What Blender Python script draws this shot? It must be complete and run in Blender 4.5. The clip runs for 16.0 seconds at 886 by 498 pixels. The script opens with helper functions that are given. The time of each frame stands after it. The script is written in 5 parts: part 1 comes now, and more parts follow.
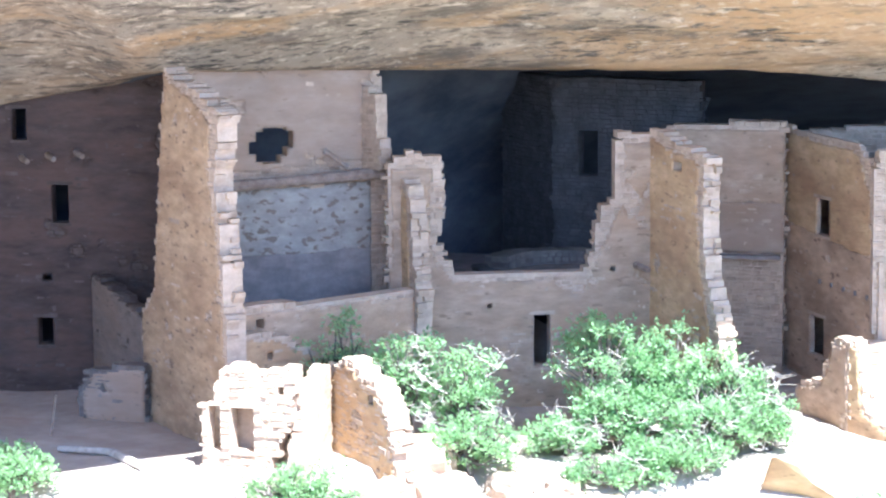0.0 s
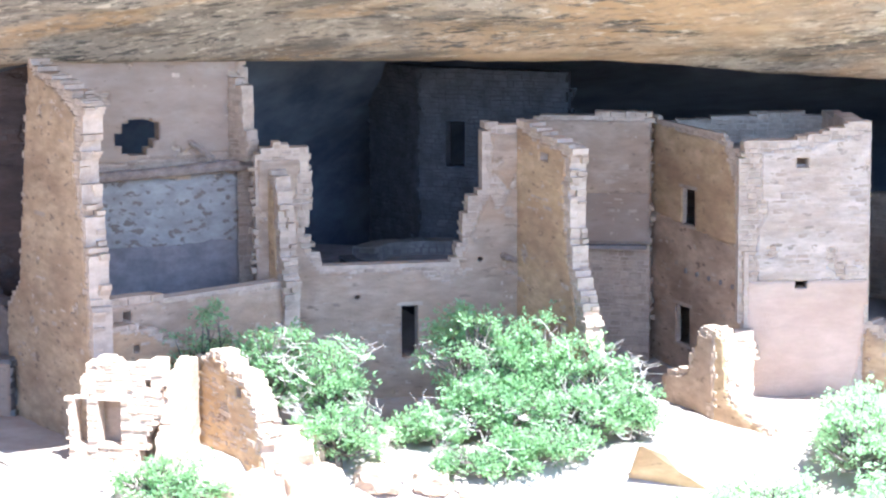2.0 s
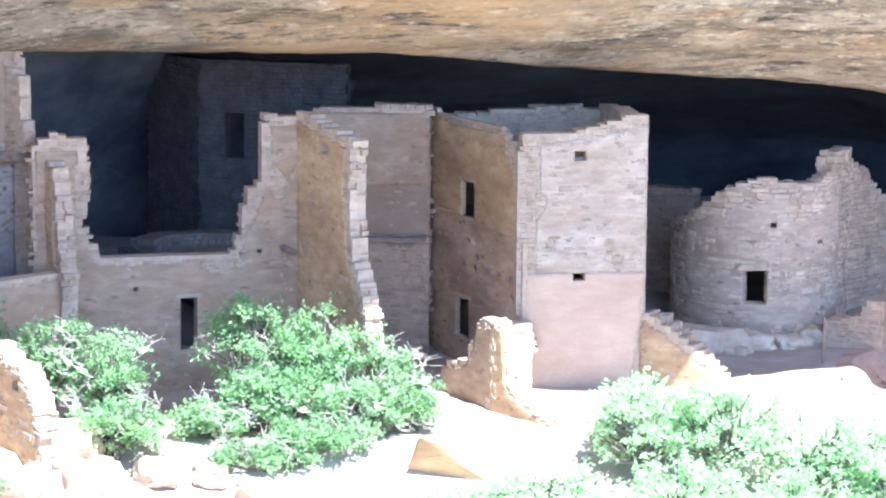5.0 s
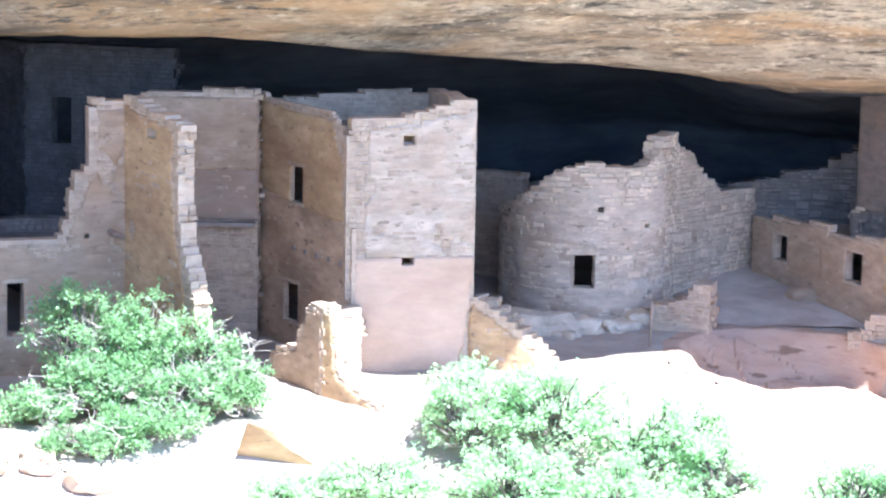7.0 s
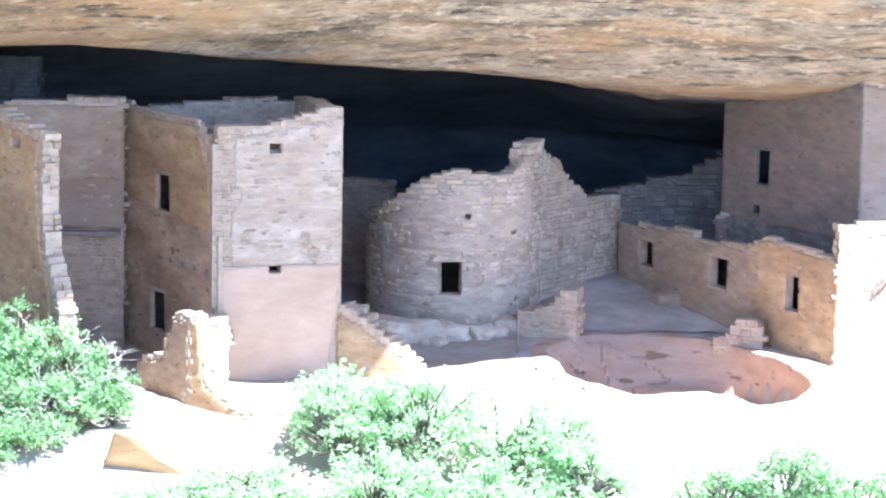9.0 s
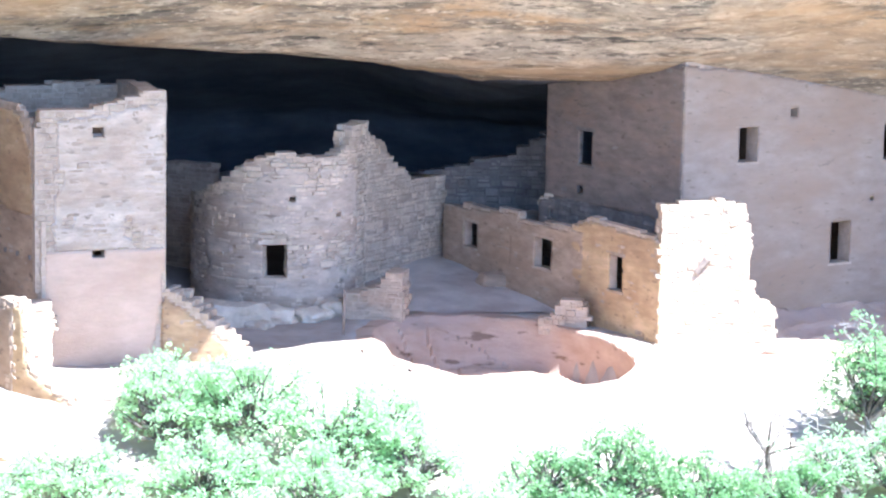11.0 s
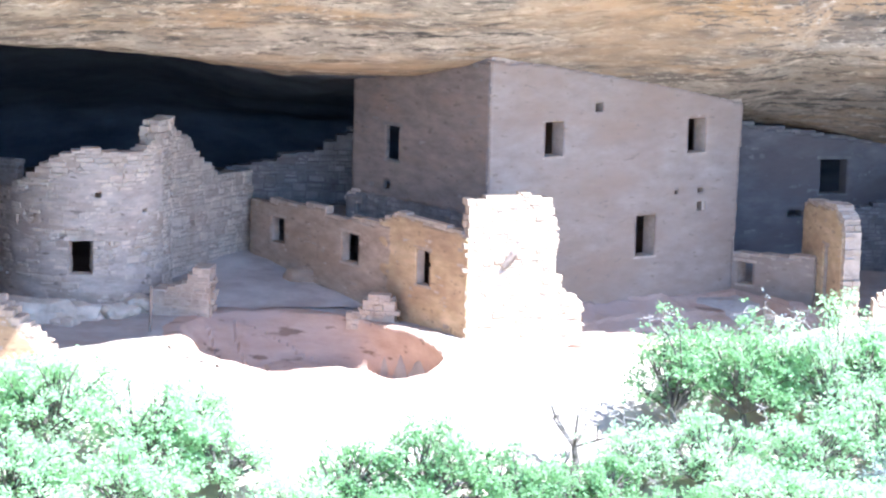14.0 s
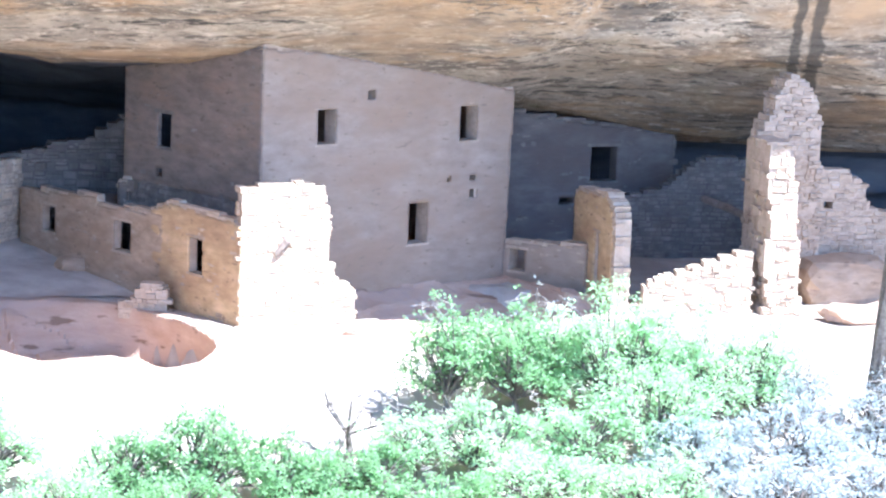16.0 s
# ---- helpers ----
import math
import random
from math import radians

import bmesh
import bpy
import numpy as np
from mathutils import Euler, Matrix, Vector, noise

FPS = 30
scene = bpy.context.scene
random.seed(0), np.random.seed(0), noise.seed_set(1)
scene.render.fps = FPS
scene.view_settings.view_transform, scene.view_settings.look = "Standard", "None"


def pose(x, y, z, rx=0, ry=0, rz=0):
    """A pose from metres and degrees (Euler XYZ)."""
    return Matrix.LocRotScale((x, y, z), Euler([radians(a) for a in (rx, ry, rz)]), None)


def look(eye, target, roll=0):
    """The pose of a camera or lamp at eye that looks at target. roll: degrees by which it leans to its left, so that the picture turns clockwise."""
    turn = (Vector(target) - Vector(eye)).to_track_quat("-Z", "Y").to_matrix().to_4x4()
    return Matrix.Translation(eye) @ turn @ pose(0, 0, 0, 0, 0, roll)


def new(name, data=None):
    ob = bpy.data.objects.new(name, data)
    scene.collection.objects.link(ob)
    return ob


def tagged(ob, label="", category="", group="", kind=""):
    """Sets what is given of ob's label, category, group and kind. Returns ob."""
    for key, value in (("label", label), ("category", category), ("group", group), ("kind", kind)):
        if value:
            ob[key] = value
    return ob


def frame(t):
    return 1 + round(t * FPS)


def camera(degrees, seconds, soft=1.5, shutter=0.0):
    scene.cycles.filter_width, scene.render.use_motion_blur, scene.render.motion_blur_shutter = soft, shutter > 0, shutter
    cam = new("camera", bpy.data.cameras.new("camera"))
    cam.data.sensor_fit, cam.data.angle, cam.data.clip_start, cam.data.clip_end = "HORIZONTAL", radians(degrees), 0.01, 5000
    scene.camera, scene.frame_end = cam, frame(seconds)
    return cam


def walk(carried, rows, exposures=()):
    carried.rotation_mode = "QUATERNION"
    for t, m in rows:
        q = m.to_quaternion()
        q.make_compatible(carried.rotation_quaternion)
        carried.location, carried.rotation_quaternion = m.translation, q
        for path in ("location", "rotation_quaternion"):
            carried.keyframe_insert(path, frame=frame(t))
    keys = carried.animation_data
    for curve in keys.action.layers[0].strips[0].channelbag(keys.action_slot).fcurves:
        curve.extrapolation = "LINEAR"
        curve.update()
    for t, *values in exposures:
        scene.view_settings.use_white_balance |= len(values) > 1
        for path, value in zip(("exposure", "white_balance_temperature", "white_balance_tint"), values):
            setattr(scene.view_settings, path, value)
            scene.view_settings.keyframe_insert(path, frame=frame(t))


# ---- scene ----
# ---- camera: it stands on the far bank and pans along the alcove ----
cam = camera(18.361, 16.0, soft=2.3)
EYE = (0.0, -62.0, 11.6)


def aim(pan, tilt, roll):
    """Degrees to the right, upwards, and leaning to the left."""
    return pose(*EYE, 90 + tilt, 0, -pan) @ pose(0, 0, 0, 0, 0, roll)


walk(cam, [
    (0, aim(-12.208, -8.554, -0.451)),
    (0.5, aim(-11.418, -8.594, -0.225)),
    (1, aim(-10.605, -8.611, -0.307)),
    (1.5, aim(-10.000, -8.705, -0.250)),
    (2, aim(-9.408, -8.759, -0.292)),
    (2.5, aim(-8.993, -8.676, -0.180)),
    (3, aim(-8.298, -8.636, -0.094)),
    (3.5, aim(-7.303, -8.681, -0.100)),
    (4, aim(-6.324, -8.766, 0.169)),
    (4.2, aim(-5.969, -8.799, 0.221)),
    (6.3, aim(-2.597, -9.032, 0.905)),
    (6.5, aim(-2.162, -9.052, 0.931)),
    (7, aim(-1.129, -9.190, 0.975)),
    (7.5, aim(-0.194, -9.182, 1.077)),
    (8, aim(0.396, -8.818, 1.054)),
    (8.5, aim(0.938, -8.727, 0.985)),
    (9, aim(1.683, -8.987, 1.079)),
    (9.5, aim(2.680, -9.286, 1.126)),
    (10, aim(3.702, -9.343, 1.439)),
    (10.2, aim(4.078, -9.315, 1.393)),
    (12.5, aim(7.325, -9.358, 1.127)),
    (13, aim(7.919, -9.410, 1.307)),
    (13.5, aim(8.567, -9.421, 1.608)),
    (14, aim(9.467, -9.299, 1.544)),
    (14.5, aim(10.636, -9.136, 1.670)),
    (15, aim(11.817, -9.075, 1.585)),
    (15.5, aim(13.122, -9.185, 1.967)),
    (16, aim(14.278, -9.404, 2.134)),
], exposures=[(0, 2.3, 5300, 10), (9, 2.27, 5220, 10), (16, 2.2, 5080, 10)])

# ---- light: high summer sun from behind and right of the camera, open sky ----
world = bpy.data.worlds.new("sky")
scene.world = world
world.use_nodes = True
wn = world.node_tree.nodes
sky = wn.new("ShaderNodeTexSky")
sky.sky_type = 'NISHITA'
sky.sun_disc = False
SUN_TO = Vector((0.33, -0.40, 0.86)).normalized()      # towards the sun
sky.sun_elevation = math.asin(SUN_TO.z)
sky.sun_rotation = math.atan2(SUN_TO.x, SUN_TO.y)
sky.altitude = 2000
world.node_tree.links.new(sky.outputs[0], wn["Background"].inputs[0])
wn["Background"].inputs[1].default_value = 0.135
sun = new("sun", bpy.data.lights.new("sun", 'SUN'))
sun.data.energy = 5.0
sun.data.angle = radians(0.53)
sun.data.color = (1.0, 0.95, 0.88)
sun.matrix_world = look(SUN_TO * 80, (0, 0, 0))

# ---- materials ----
def surface(name, dark, light, scale=1.0, rough=0.9, bump=0.25, stretch=(1, 1, 1), patch=None, patch_scale=0.25, patch_range=(0.5, 0.62),
            vary=0.0, grain=18.0, island=False, speck=None, specular=0.25, coursed=0.0):
    """Two tones mixed by noise, larger stains, fine grain in the relief, and a tone of its own for each piece."""
    m = bpy.data.materials.new(name)
    m.use_nodes = True
    nt = m.node_tree
    b = nt.nodes["Principled BSDF"]
    b.inputs["Roughness"].default_value = rough
    b.inputs["Specular IOR Level"].default_value = specular
    geo = nt.nodes.new("ShaderNodeNewGeometry")
    mp = nt.nodes.new("ShaderNodeMapping")
    mp.inputs["Scale"].default_value = stretch
    nt.links.new(geo.outputs["Position"], mp.inputs[0])

    def noisy(sc, detail=6.0, roughness=0.6):
        n = nt.nodes.new("ShaderNodeTexNoise")
        n.inputs["Scale"].default_value, n.inputs["Detail"].default_value, n.inputs["Roughness"].default_value = sc, detail, roughness
        nt.links.new(mp.outputs[0], n.inputs["Vector"])
        return n

    def ramp(src, lo, hi):
        r = nt.nodes.new("ShaderNodeMapRange")
        r.inputs[1].default_value, r.inputs[2].default_value = lo, hi
        nt.links.new(src, r.inputs[0])
        return r.outputs[0]

    def mixed(fac, a, c):
        x = nt.nodes.new("ShaderNodeMix")
        x.data_type = 'RGBA'
        nt.links.new(fac, x.inputs[0])
        for sock, v in ((x.inputs[6], a), (x.inputs[7], c)):
            if isinstance(v, tuple):
                sock.default_value = (*v, 1)
            else:
                nt.links.new(v, sock)
        return x.outputs[2]
    n1 = noisy(scale, 8.0, 0.65)
    col = mixed(ramp(n1.outputs[0], 0.34, 0.66), dark, light)
    if patch:
        n2 = noisy(patch_scale, 5.0, 0.6)
        col = mixed(ramp(n2.outputs[0], *patch_range), col, patch)
    if speck:
        n4 = noisy(speck[1], 3.0, 0.5)
        col = mixed(ramp(n4.outputs[0], speck[2], speck[2] + 0.05), col, speck[0])
    if vary:
        src = geo.outputs["Random Per Island"] if island else nt.nodes.new("ShaderNodeObjectInfo").outputs["Random"]
        r = nt.nodes.new("ShaderNodeMapRange")
        r.inputs[3].default_value, r.inputs[4].default_value = 1 - vary, 1 + vary * 0.7
        nt.links.new(src, r.inputs[0])
        h = nt.nodes.new("ShaderNodeHueSaturation")
        nt.links.new(r.outputs[0], h.inputs["Value"])
        nt.links.new(col, h.inputs["Color"])
        col = h.outputs[0]
    lines = None
    if coursed:
        # the beds of the masonry telling through the coat
        mp2 = nt.nodes.new("ShaderNodeMapping")
        mp2.inputs["Scale"].default_value = (2.6, 2.6, 7.5)
        nt.links.new(geo.outputs["Position"], mp2.inputs[0])
        lines = nt.nodes.new("ShaderNodeTexNoise")
        lines.inputs["Scale"].default_value, lines.inputs["Detail"].default_value, lines.inputs["Roughness"].default_value = 1.0, 4.0, 0.55
        nt.links.new(mp2.outputs[0], lines.inputs["Vector"])
        r = nt.nodes.new("ShaderNodeMapRange")
        r.inputs[1].default_value, r.inputs[2].default_value = 0.32, 0.64
        r.inputs[3].default_value, r.inputs[4].default_value = 1 - coursed, 1 + coursed * 0.55
        nt.links.new(lines.outputs[0], r.inputs[0])
        h = nt.nodes.new("ShaderNodeHueSaturation")
        nt.links.new(r.outputs[0], h.inputs["Value"])
        nt.links.new(col, h.inputs["Color"])
        col = h.outputs[0]
    nt.links.new(col, b.inputs["Base Color"])
    n3 = noisy(grain, 8.0, 0.7)
    add = nt.nodes.new("ShaderNodeMath")
    add.operation = 'ADD'
    nt.links.new(n1.outputs[0], add.inputs[0])
    nt.links.new(n3.outputs[0], add.inputs[1])
    if lines:
        more = nt.nodes.new("ShaderNodeMath")
        more.operation = 'MULTIPLY_ADD'
        more.inputs[1].default_value = 0.8
        nt.links.new(lines.outputs[0], more.inputs[0])
        nt.links.new(add.outputs[0], more.inputs[2])
        add = more
    bp = nt.nodes.new("ShaderNodeBump")
    bp.inputs["Strength"].default_value, bp.inputs["Distance"].default_value = bump, 0.05
    nt.links.new(add.outputs[0], bp.inputs["Height"])
    nt.links.new(bp.outputs[0], b.inputs["Normal"])
    return m


def cliff_stone(name, pale, grey, orange, dark, streaks=()):
    """Bedded sandstone: cream and grey mottling, orange patches, dark broken bedding lines, run-off stains."""
    m = surface(name, grey, pale, 1.3, 0.93, 1.0, (0.7, 0.9, 1.6), orange, 0.15, (0.45, 0.68), grain=6)
    nt = m.node_tree
    b = nt.nodes["Principled BSDF"]
    geo = nt.nodes.new("ShaderNodeNewGeometry")
    col = b.inputs["Base Color"].links[0].from_socket

    def layer(col, stretch, scale, lo, hi, tone, detail=6.0, rough=0.65, turn=0.12):
        mp = nt.nodes.new("ShaderNodeMapping")
        mp.inputs["Scale"].default_value = stretch
        mp.inputs["Rotation"].default_value = (0.05, 0.0, turn)
        nt.links.new(geo.outputs["Position"], mp.inputs[0])
        n = nt.nodes.new("ShaderNodeTexNoise")
        n.inputs["Scale"].default_value, n.inputs["Detail"].default_value, n.inputs["Roughness"].default_value = scale, detail, rough
        nt.links.new(mp.outputs[0], n.inputs["Vector"])
        r = nt.nodes.new("ShaderNodeMapRange")
        r.inputs[1].default_value, r.inputs[2].default_value = lo, hi
        nt.links.new(n.outputs[0], r.inputs[0])
        x = nt.nodes.new("ShaderNodeMix")
        x.data_type = 'RGBA'
        nt.links.new(r.outputs[0], x.inputs[0])
        nt.links.new(col, x.inputs[6])
        x.inputs[7].default_value = (*tone, 1)
        return x.outputs[2]
    col = layer(col, (0.5, 0.6, 0.8), 0.22, 0.46, 0.62, tuple(0.55 * a + 0.45 * c for a, c in zip(grey, pale)), 4.0)
    col = layer(col, (0.45, 1.0, 2.0), 0.8, 0.52, 0.62, grey)
    col = layer(col, (0.55, 1.6, 3.0), 2.2, 0.54, 0.62, tuple(0.5 * (a + c) for a, c in zip(grey, dark)))
    col = layer(col, (0.30, 1.1, 3.2), 1.3, 0.595, 0.645, dark, 9.0, 0.62)
    col = layer(col, (0.6, 1.2, 2.0), 3.0, 0.56, 0.66, tuple(min(1, c * 1.15) for c in pale))
    col = layer(col, (0.22, 0.9, 1.0), 0.9, 0.54, 0.74, orange, turn=-0.5)
    col = layer(col, (0.8, 1.3, 2.2), 4.6, 0.55, 0.61, tuple(0.8 * a + 0.1 * c + 0.1 * e for a, c, e in zip(grey, dark, pale)), 7.0, 0.7)
    col = layer(col, (0.7, 1.5, 2.4), 6.0, 0.58, 0.66, tuple(min(1, c * 1.05) for c in pale), 6.0, 0.7, -0.1)
    col = layer(col, (0.35, 0.7, 0.9), 0.42, 0.50, 0.68, tuple(0.8 * a + 0.2 * c for a, c in zip(orange, pale)), 5.0, 0.6, -0.45)
    col = layer(col, (0.16, 0.45, 0.7), 0.55, 0.56, 0.66, tuple(0.7 * a + 0.3 * c for a, c in zip(grey, dark)), 9.0, 0.68, -0.2)
    if streaks:
        sep = nt.nodes.new("ShaderNodeSeparateXYZ")
        nt.links.new(geo.outputs["Position"], sep.inputs[0])

        def op(kind, a, c):
            n = nt.nodes.new("ShaderNodeMath")
            n.operation = kind
            for sock, v in zip(n.inputs, (a, c)):
                if isinstance(v, (int, float)):
                    sock.default_value = v
                else:
                    nt.links.new(v, sock)
            return n.outputs[0]
        wob = nt.nodes.new("ShaderNodeTexNoise")
        wob.inputs["Scale"].default_value = 1.6
        nt.links.new(geo.outputs["Position"], wob.inputs["Vector"])
        along = op('ADD', op('SUBTRACT', sep.outputs[0], op('MULTIPLY', sep.outputs[1], 0.33)), op('MULTIPLY', wob.outputs[0], 0.35))
        for at, wide in streaks:
            r = nt.nodes.new("ShaderNodeMapRange")
            r.inputs[1].default_value, r.inputs[2].default_value, r.inputs[3].default_value, r.inputs[4].default_value = wide * 0.6, wide, 0.8, 0.0
            nt.links.new(op('ABSOLUTE', op('SUBTRACT', along, at + 0.17), 0), r.inputs[0])
            x = nt.nodes.new("ShaderNodeMix")
            x.data_type = 'RGBA'
            nt.links.new(r.outputs[0], x.inputs[0])
            nt.links.new(col, x.inputs[6])
            x.inputs[7].default_value = (*dark, 1)
            col = x.outputs[2]
    nt.links.new(col, b.inputs["Base Color"])
    return m


M_ROCK = cliff_stone("sandstone_cliff", (0.56, 0.48, 0.365), (0.19, 0.16, 0.125), (0.48, 0.31, 0.155), (0.07, 0.065, 0.055), ((24.26, 0.16), (24.78, 0.2)))
# the alcove's deep shade is put into this dark bluish rock colour
M_SHADEROCK = surface("shade_darkened_rock", (0.055, 0.068, 0.092), (0.15, 0.165, 0.19), 0.6, 0.95, 0.6, (0.5, 1, 1.6), grain=5)
M_GROUND = surface("dusty_ground", (0.36, 0.30, 0.25), (0.52, 0.45, 0.385), 0.9, 0.95, 0.7, grain=9, patch=(0.40, 0.32, 0.26), patch_scale=0.6)
M_STONE = surface("sandstone_block", (0.40, 0.30, 0.22), (0.58, 0.46, 0.345), 3.0, 0.9, 0.45, vary=0.17, grain=25)
M_STONES = surface("sandstone_blocks", (0.40, 0.30, 0.22), (0.58, 0.46, 0.345), 3.0, 0.9, 0.45, vary=0.17, grain=25, island=True)
M_GREY = surface("grey_sandstone_block", (0.52, 0.41, 0.305), (0.79, 0.66, 0.51), 2.2, 0.9, 0.6, vary=0.15, grain=25)
M_GREYS = surface("grey_sandstone_blocks", (0.52, 0.41, 0.305), (0.79, 0.66, 0.51), 2.2, 0.9, 0.6, vary=0.15, grain=25, island=True)
M_MORTAR = surface("mud_mortar", (0.44, 0.34, 0.255), (0.60, 0.48, 0.37), 4.0, 0.95, 0.4, coursed=0.09)
M_PLASTER = surface("tan_mud_plaster", (0.37, 0.27, 0.19), (0.53, 0.40, 0.29), 1.7, 0.93, 0.55, (0.8, 0.8, 2.0), patch=(0.43, 0.30, 0.20), patch_scale=0.4, patch_range=(0.44, 0.64), speck=((0.31, 0.225, 0.16), 4.2, 0.64), grain=14, coursed=0.14)
M_PINK = surface("pink_mud_plaster", (0.325, 0.25, 0.195), (0.425, 0.335, 0.265), 1.7, 0.93, 0.4, (0.8, 0.8, 2.0), patch=(0.35, 0.25, 0.18), patch_scale=0.3, patch_range=(0.44, 0.64), speck=((0.29, 0.22, 0.165), 4.2, 0.64), grain=14, coursed=0.05)
M_OCHRE = surface("ochre_mud_plaster", (0.48, 0.33, 0.18), (0.66, 0.475, 0.285), 1.7, 0.93, 0.55, (0.8, 0.8, 2.0), patch=(0.42, 0.275, 0.16), patch_scale=0.45, patch_range=(0.44, 0.64), speck=((0.31, 0.21, 0.13), 4.2, 0.64), grain=14, coursed=0.13)
M_TAN = surface("tan_ochre_plaster", (0.41, 0.285, 0.17), (0.57, 0.415, 0.265), 1.7, 0.93, 0.6, (0.8, 0.8, 2.0), patch=(0.36, 0.24, 0.15), patch_scale=0.45, patch_range=(0.44, 0.64), speck=((0.27, 0.19, 0.13), 4.2, 0.62), grain=14, coursed=0.16)
# shade over the western house is put into these darker browns
M_BROWN = surface("shade_darkened_red_plaster", (0.062, 0.045, 0.04), (0.115, 0.084, 0.073), 1.5, 0.93, 0.55, (0.75, 0.75, 2.6), patch=(0.12, 0.08, 0.065), patch_scale=0.5, patch_range=(0.46, 0.6), speck=((0.09, 0.065, 0.055), 2.6, 0.62), grain=14, coursed=0.14)
M_BROWNSTONE = surface("shade_darkened_brown_block", (0.085, 0.065, 0.057), (0.15, 0.118, 0.1), 3.0, 0.92, 0.45, vary=0.2)
M_BROWNSTONES = surface("shade_darkened_brown_blocks", (0.085, 0.065, 0.057), (0.15, 0.118, 0.1), 3.0, 0.92, 0.45, vary=0.2, island=True)
M_REDPLASTER = surface("red_brown_mud_plaster", (0.52, 0.37, 0.25), (0.70, 0.52, 0.365), 1.7, 0.93, 0.55, (0.8, 0.8, 2.0), patch=(0.38, 0.265, 0.18), patch_scale=0.5, patch_range=(0.44, 0.64), speck=((0.28, 0.195, 0.14), 4.2, 0.64), grain=14, coursed=0.13)
# near-black copies of the masonry carry the shade deep in the alcove
M_SHADESTONE = surface("shade_black_block", (0.055, 0.055, 0.06), (0.11, 0.11, 0.115), 2.5, 0.95, 0.4, vary=0.08)
M_SHADESTONES = surface("shade_black_blocks", (0.055, 0.055, 0.06), (0.11, 0.11, 0.115), 2.5, 0.95, 0.4, vary=0.08, island=True)
M_SHADEMORTAR = surface("shade_black_mortar", (0.05, 0.05, 0.054), (0.09, 0.09, 0.094), 4.0, 0.95, 0.4)
# darker copies of stone and plaster, with recess shade in the colour
M_DUSK = surface("shade_darkened_block", (0.16, 0.14, 0.125), (0.28, 0.25, 0.22), 2.5, 0.92, 0.5, vary=0.22, grain=25)
M_DUSKS = surface("shade_darkened_blocks", (0.16, 0.14, 0.125), (0.28, 0.25, 0.22), 2.5, 0.92, 0.5, vary=0.22, grain=25, island=True)
M_RECESS = surface("shaded_grey_plaster", (0.13, 0.115, 0.11), (0.21, 0.185, 0.17), 1.7, 0.93, 0.4, (0.8, 0.8, 2.0), patch=(0.15, 0.125, 0.115), patch_scale=0.4, coursed=0.07)
M_WASH = surface("worn_clay_wash", (0.47, 0.375, 0.295), (0.68, 0.56, 0.445), 2.0, 0.93, 0.6, (0.8, 0.8, 2.0), patch=(0.50, 0.38, 0.28), patch_scale=0.7, speck=((0.32, 0.25, 0.19), 3.0, 0.63), coursed=0.14)
M_FLOOR = surface("pale_clay_floor", (0.50, 0.43, 0.365), (0.68, 0.60, 0.52), 1.1, 0.95, 0.4, patch=(0.46, 0.38, 0.32), patch_scale=0.5)
# shade on walls set deep in the cave is put into this plaster
M_SHADED = surface("shade_darkened_plaster", (0.18, 0.145, 0.12), (0.275, 0.22, 0.18), 1.7, 0.93, 0.5, (0.8, 0.8, 2.0), patch=(0.25, 0.185, 0.14), patch_scale=0.4, speck=((0.17, 0.135, 0.11), 4.2, 0.64), grain=14, coursed=0.10)
M_SALMON = surface("salmon_clay_plaster", (0.52, 0.365, 0.26), (0.66, 0.485, 0.36), 0.9, 0.93, 0.4, (0.8, 0.8, 1.5), patch=(0.55, 0.38, 0.28), patch_scale=0.5, grain=14, coursed=0.05)
M_WHITE = surface("grey_white_lime_wash", (0.29, 0.265, 0.24), (0.42, 0.395, 0.36), 2.2, 0.92, 0.45, (0.9, 0.9, 1.4), speck=((0.22, 0.18, 0.15), 5.0, 0.56), coursed=0.11)
M_SOOT = surface("sooty_plaster", (0.18, 0.16, 0.155), (0.31, 0.275, 0.26), 1.6, 0.95, 0.35, coursed=0.14)
M_PINKROCK = surface("salmon_bedrock", (0.42, 0.28, 0.20), (0.58, 0.42, 0.32), 0.9, 0.9, 0.7, (0.6, 1, 2.4), (0.46, 0.33, 0.26), 0.4, grain=7, speck=((0.26, 0.17, 0.12), 1.6, 0.63))
M_WOOD = surface("weathered_beam", (0.20, 0.15, 0.12), (0.36, 0.29, 0.24), 5.0, 0.85, 0.4, (1, 1, 1))
M_BARK = surface("oak_bark", (0.10, 0.08, 0.065), (0.24, 0.21, 0.18), 9.0, 0.9, 0.5)
M_DEAD = surface("bleached_twigs", (0.36, 0.31, 0.26), (0.56, 0.51, 0.46), 8.0, 0.85, 0.3)


def leafy(name, dark, light):
    m = surface(name, dark, light, 1.3, 0.45, 0.05, vary=0.4, island=True, specular=0.5)
    nt = m.node_tree
    b = nt.nodes["Principled BSDF"]
    tr = nt.nodes.new("ShaderNodeBsdfTranslucent")
    tr.inputs[0].default_value = (*[c * 1.3 for c in light], 1)
    mx = nt.nodes.new("ShaderNodeMixShader")
    mx.inputs[0].default_value = 0.5
    nt.links.new(b.outputs[0], mx.inputs[1])
    nt.links.new(tr.outputs[0], mx.inputs[2])
    nt.links.new(mx.outputs[0], nt.nodes["Material Output"].inputs[0])
    return m


M_LEAF = leafy("oak_leaf", (0.175, 0.30, 0.15), (0.335, 0.50, 0.255))
M_LEAF_PALE = leafy("pale_leaf", (0.32, 0.48, 0.28), (0.50, 0.66, 0.40))
M_SAGE = leafy("grey_sage_leaf", (0.36, 0.40, 0.40), (0.50, 0.54, 0.54))

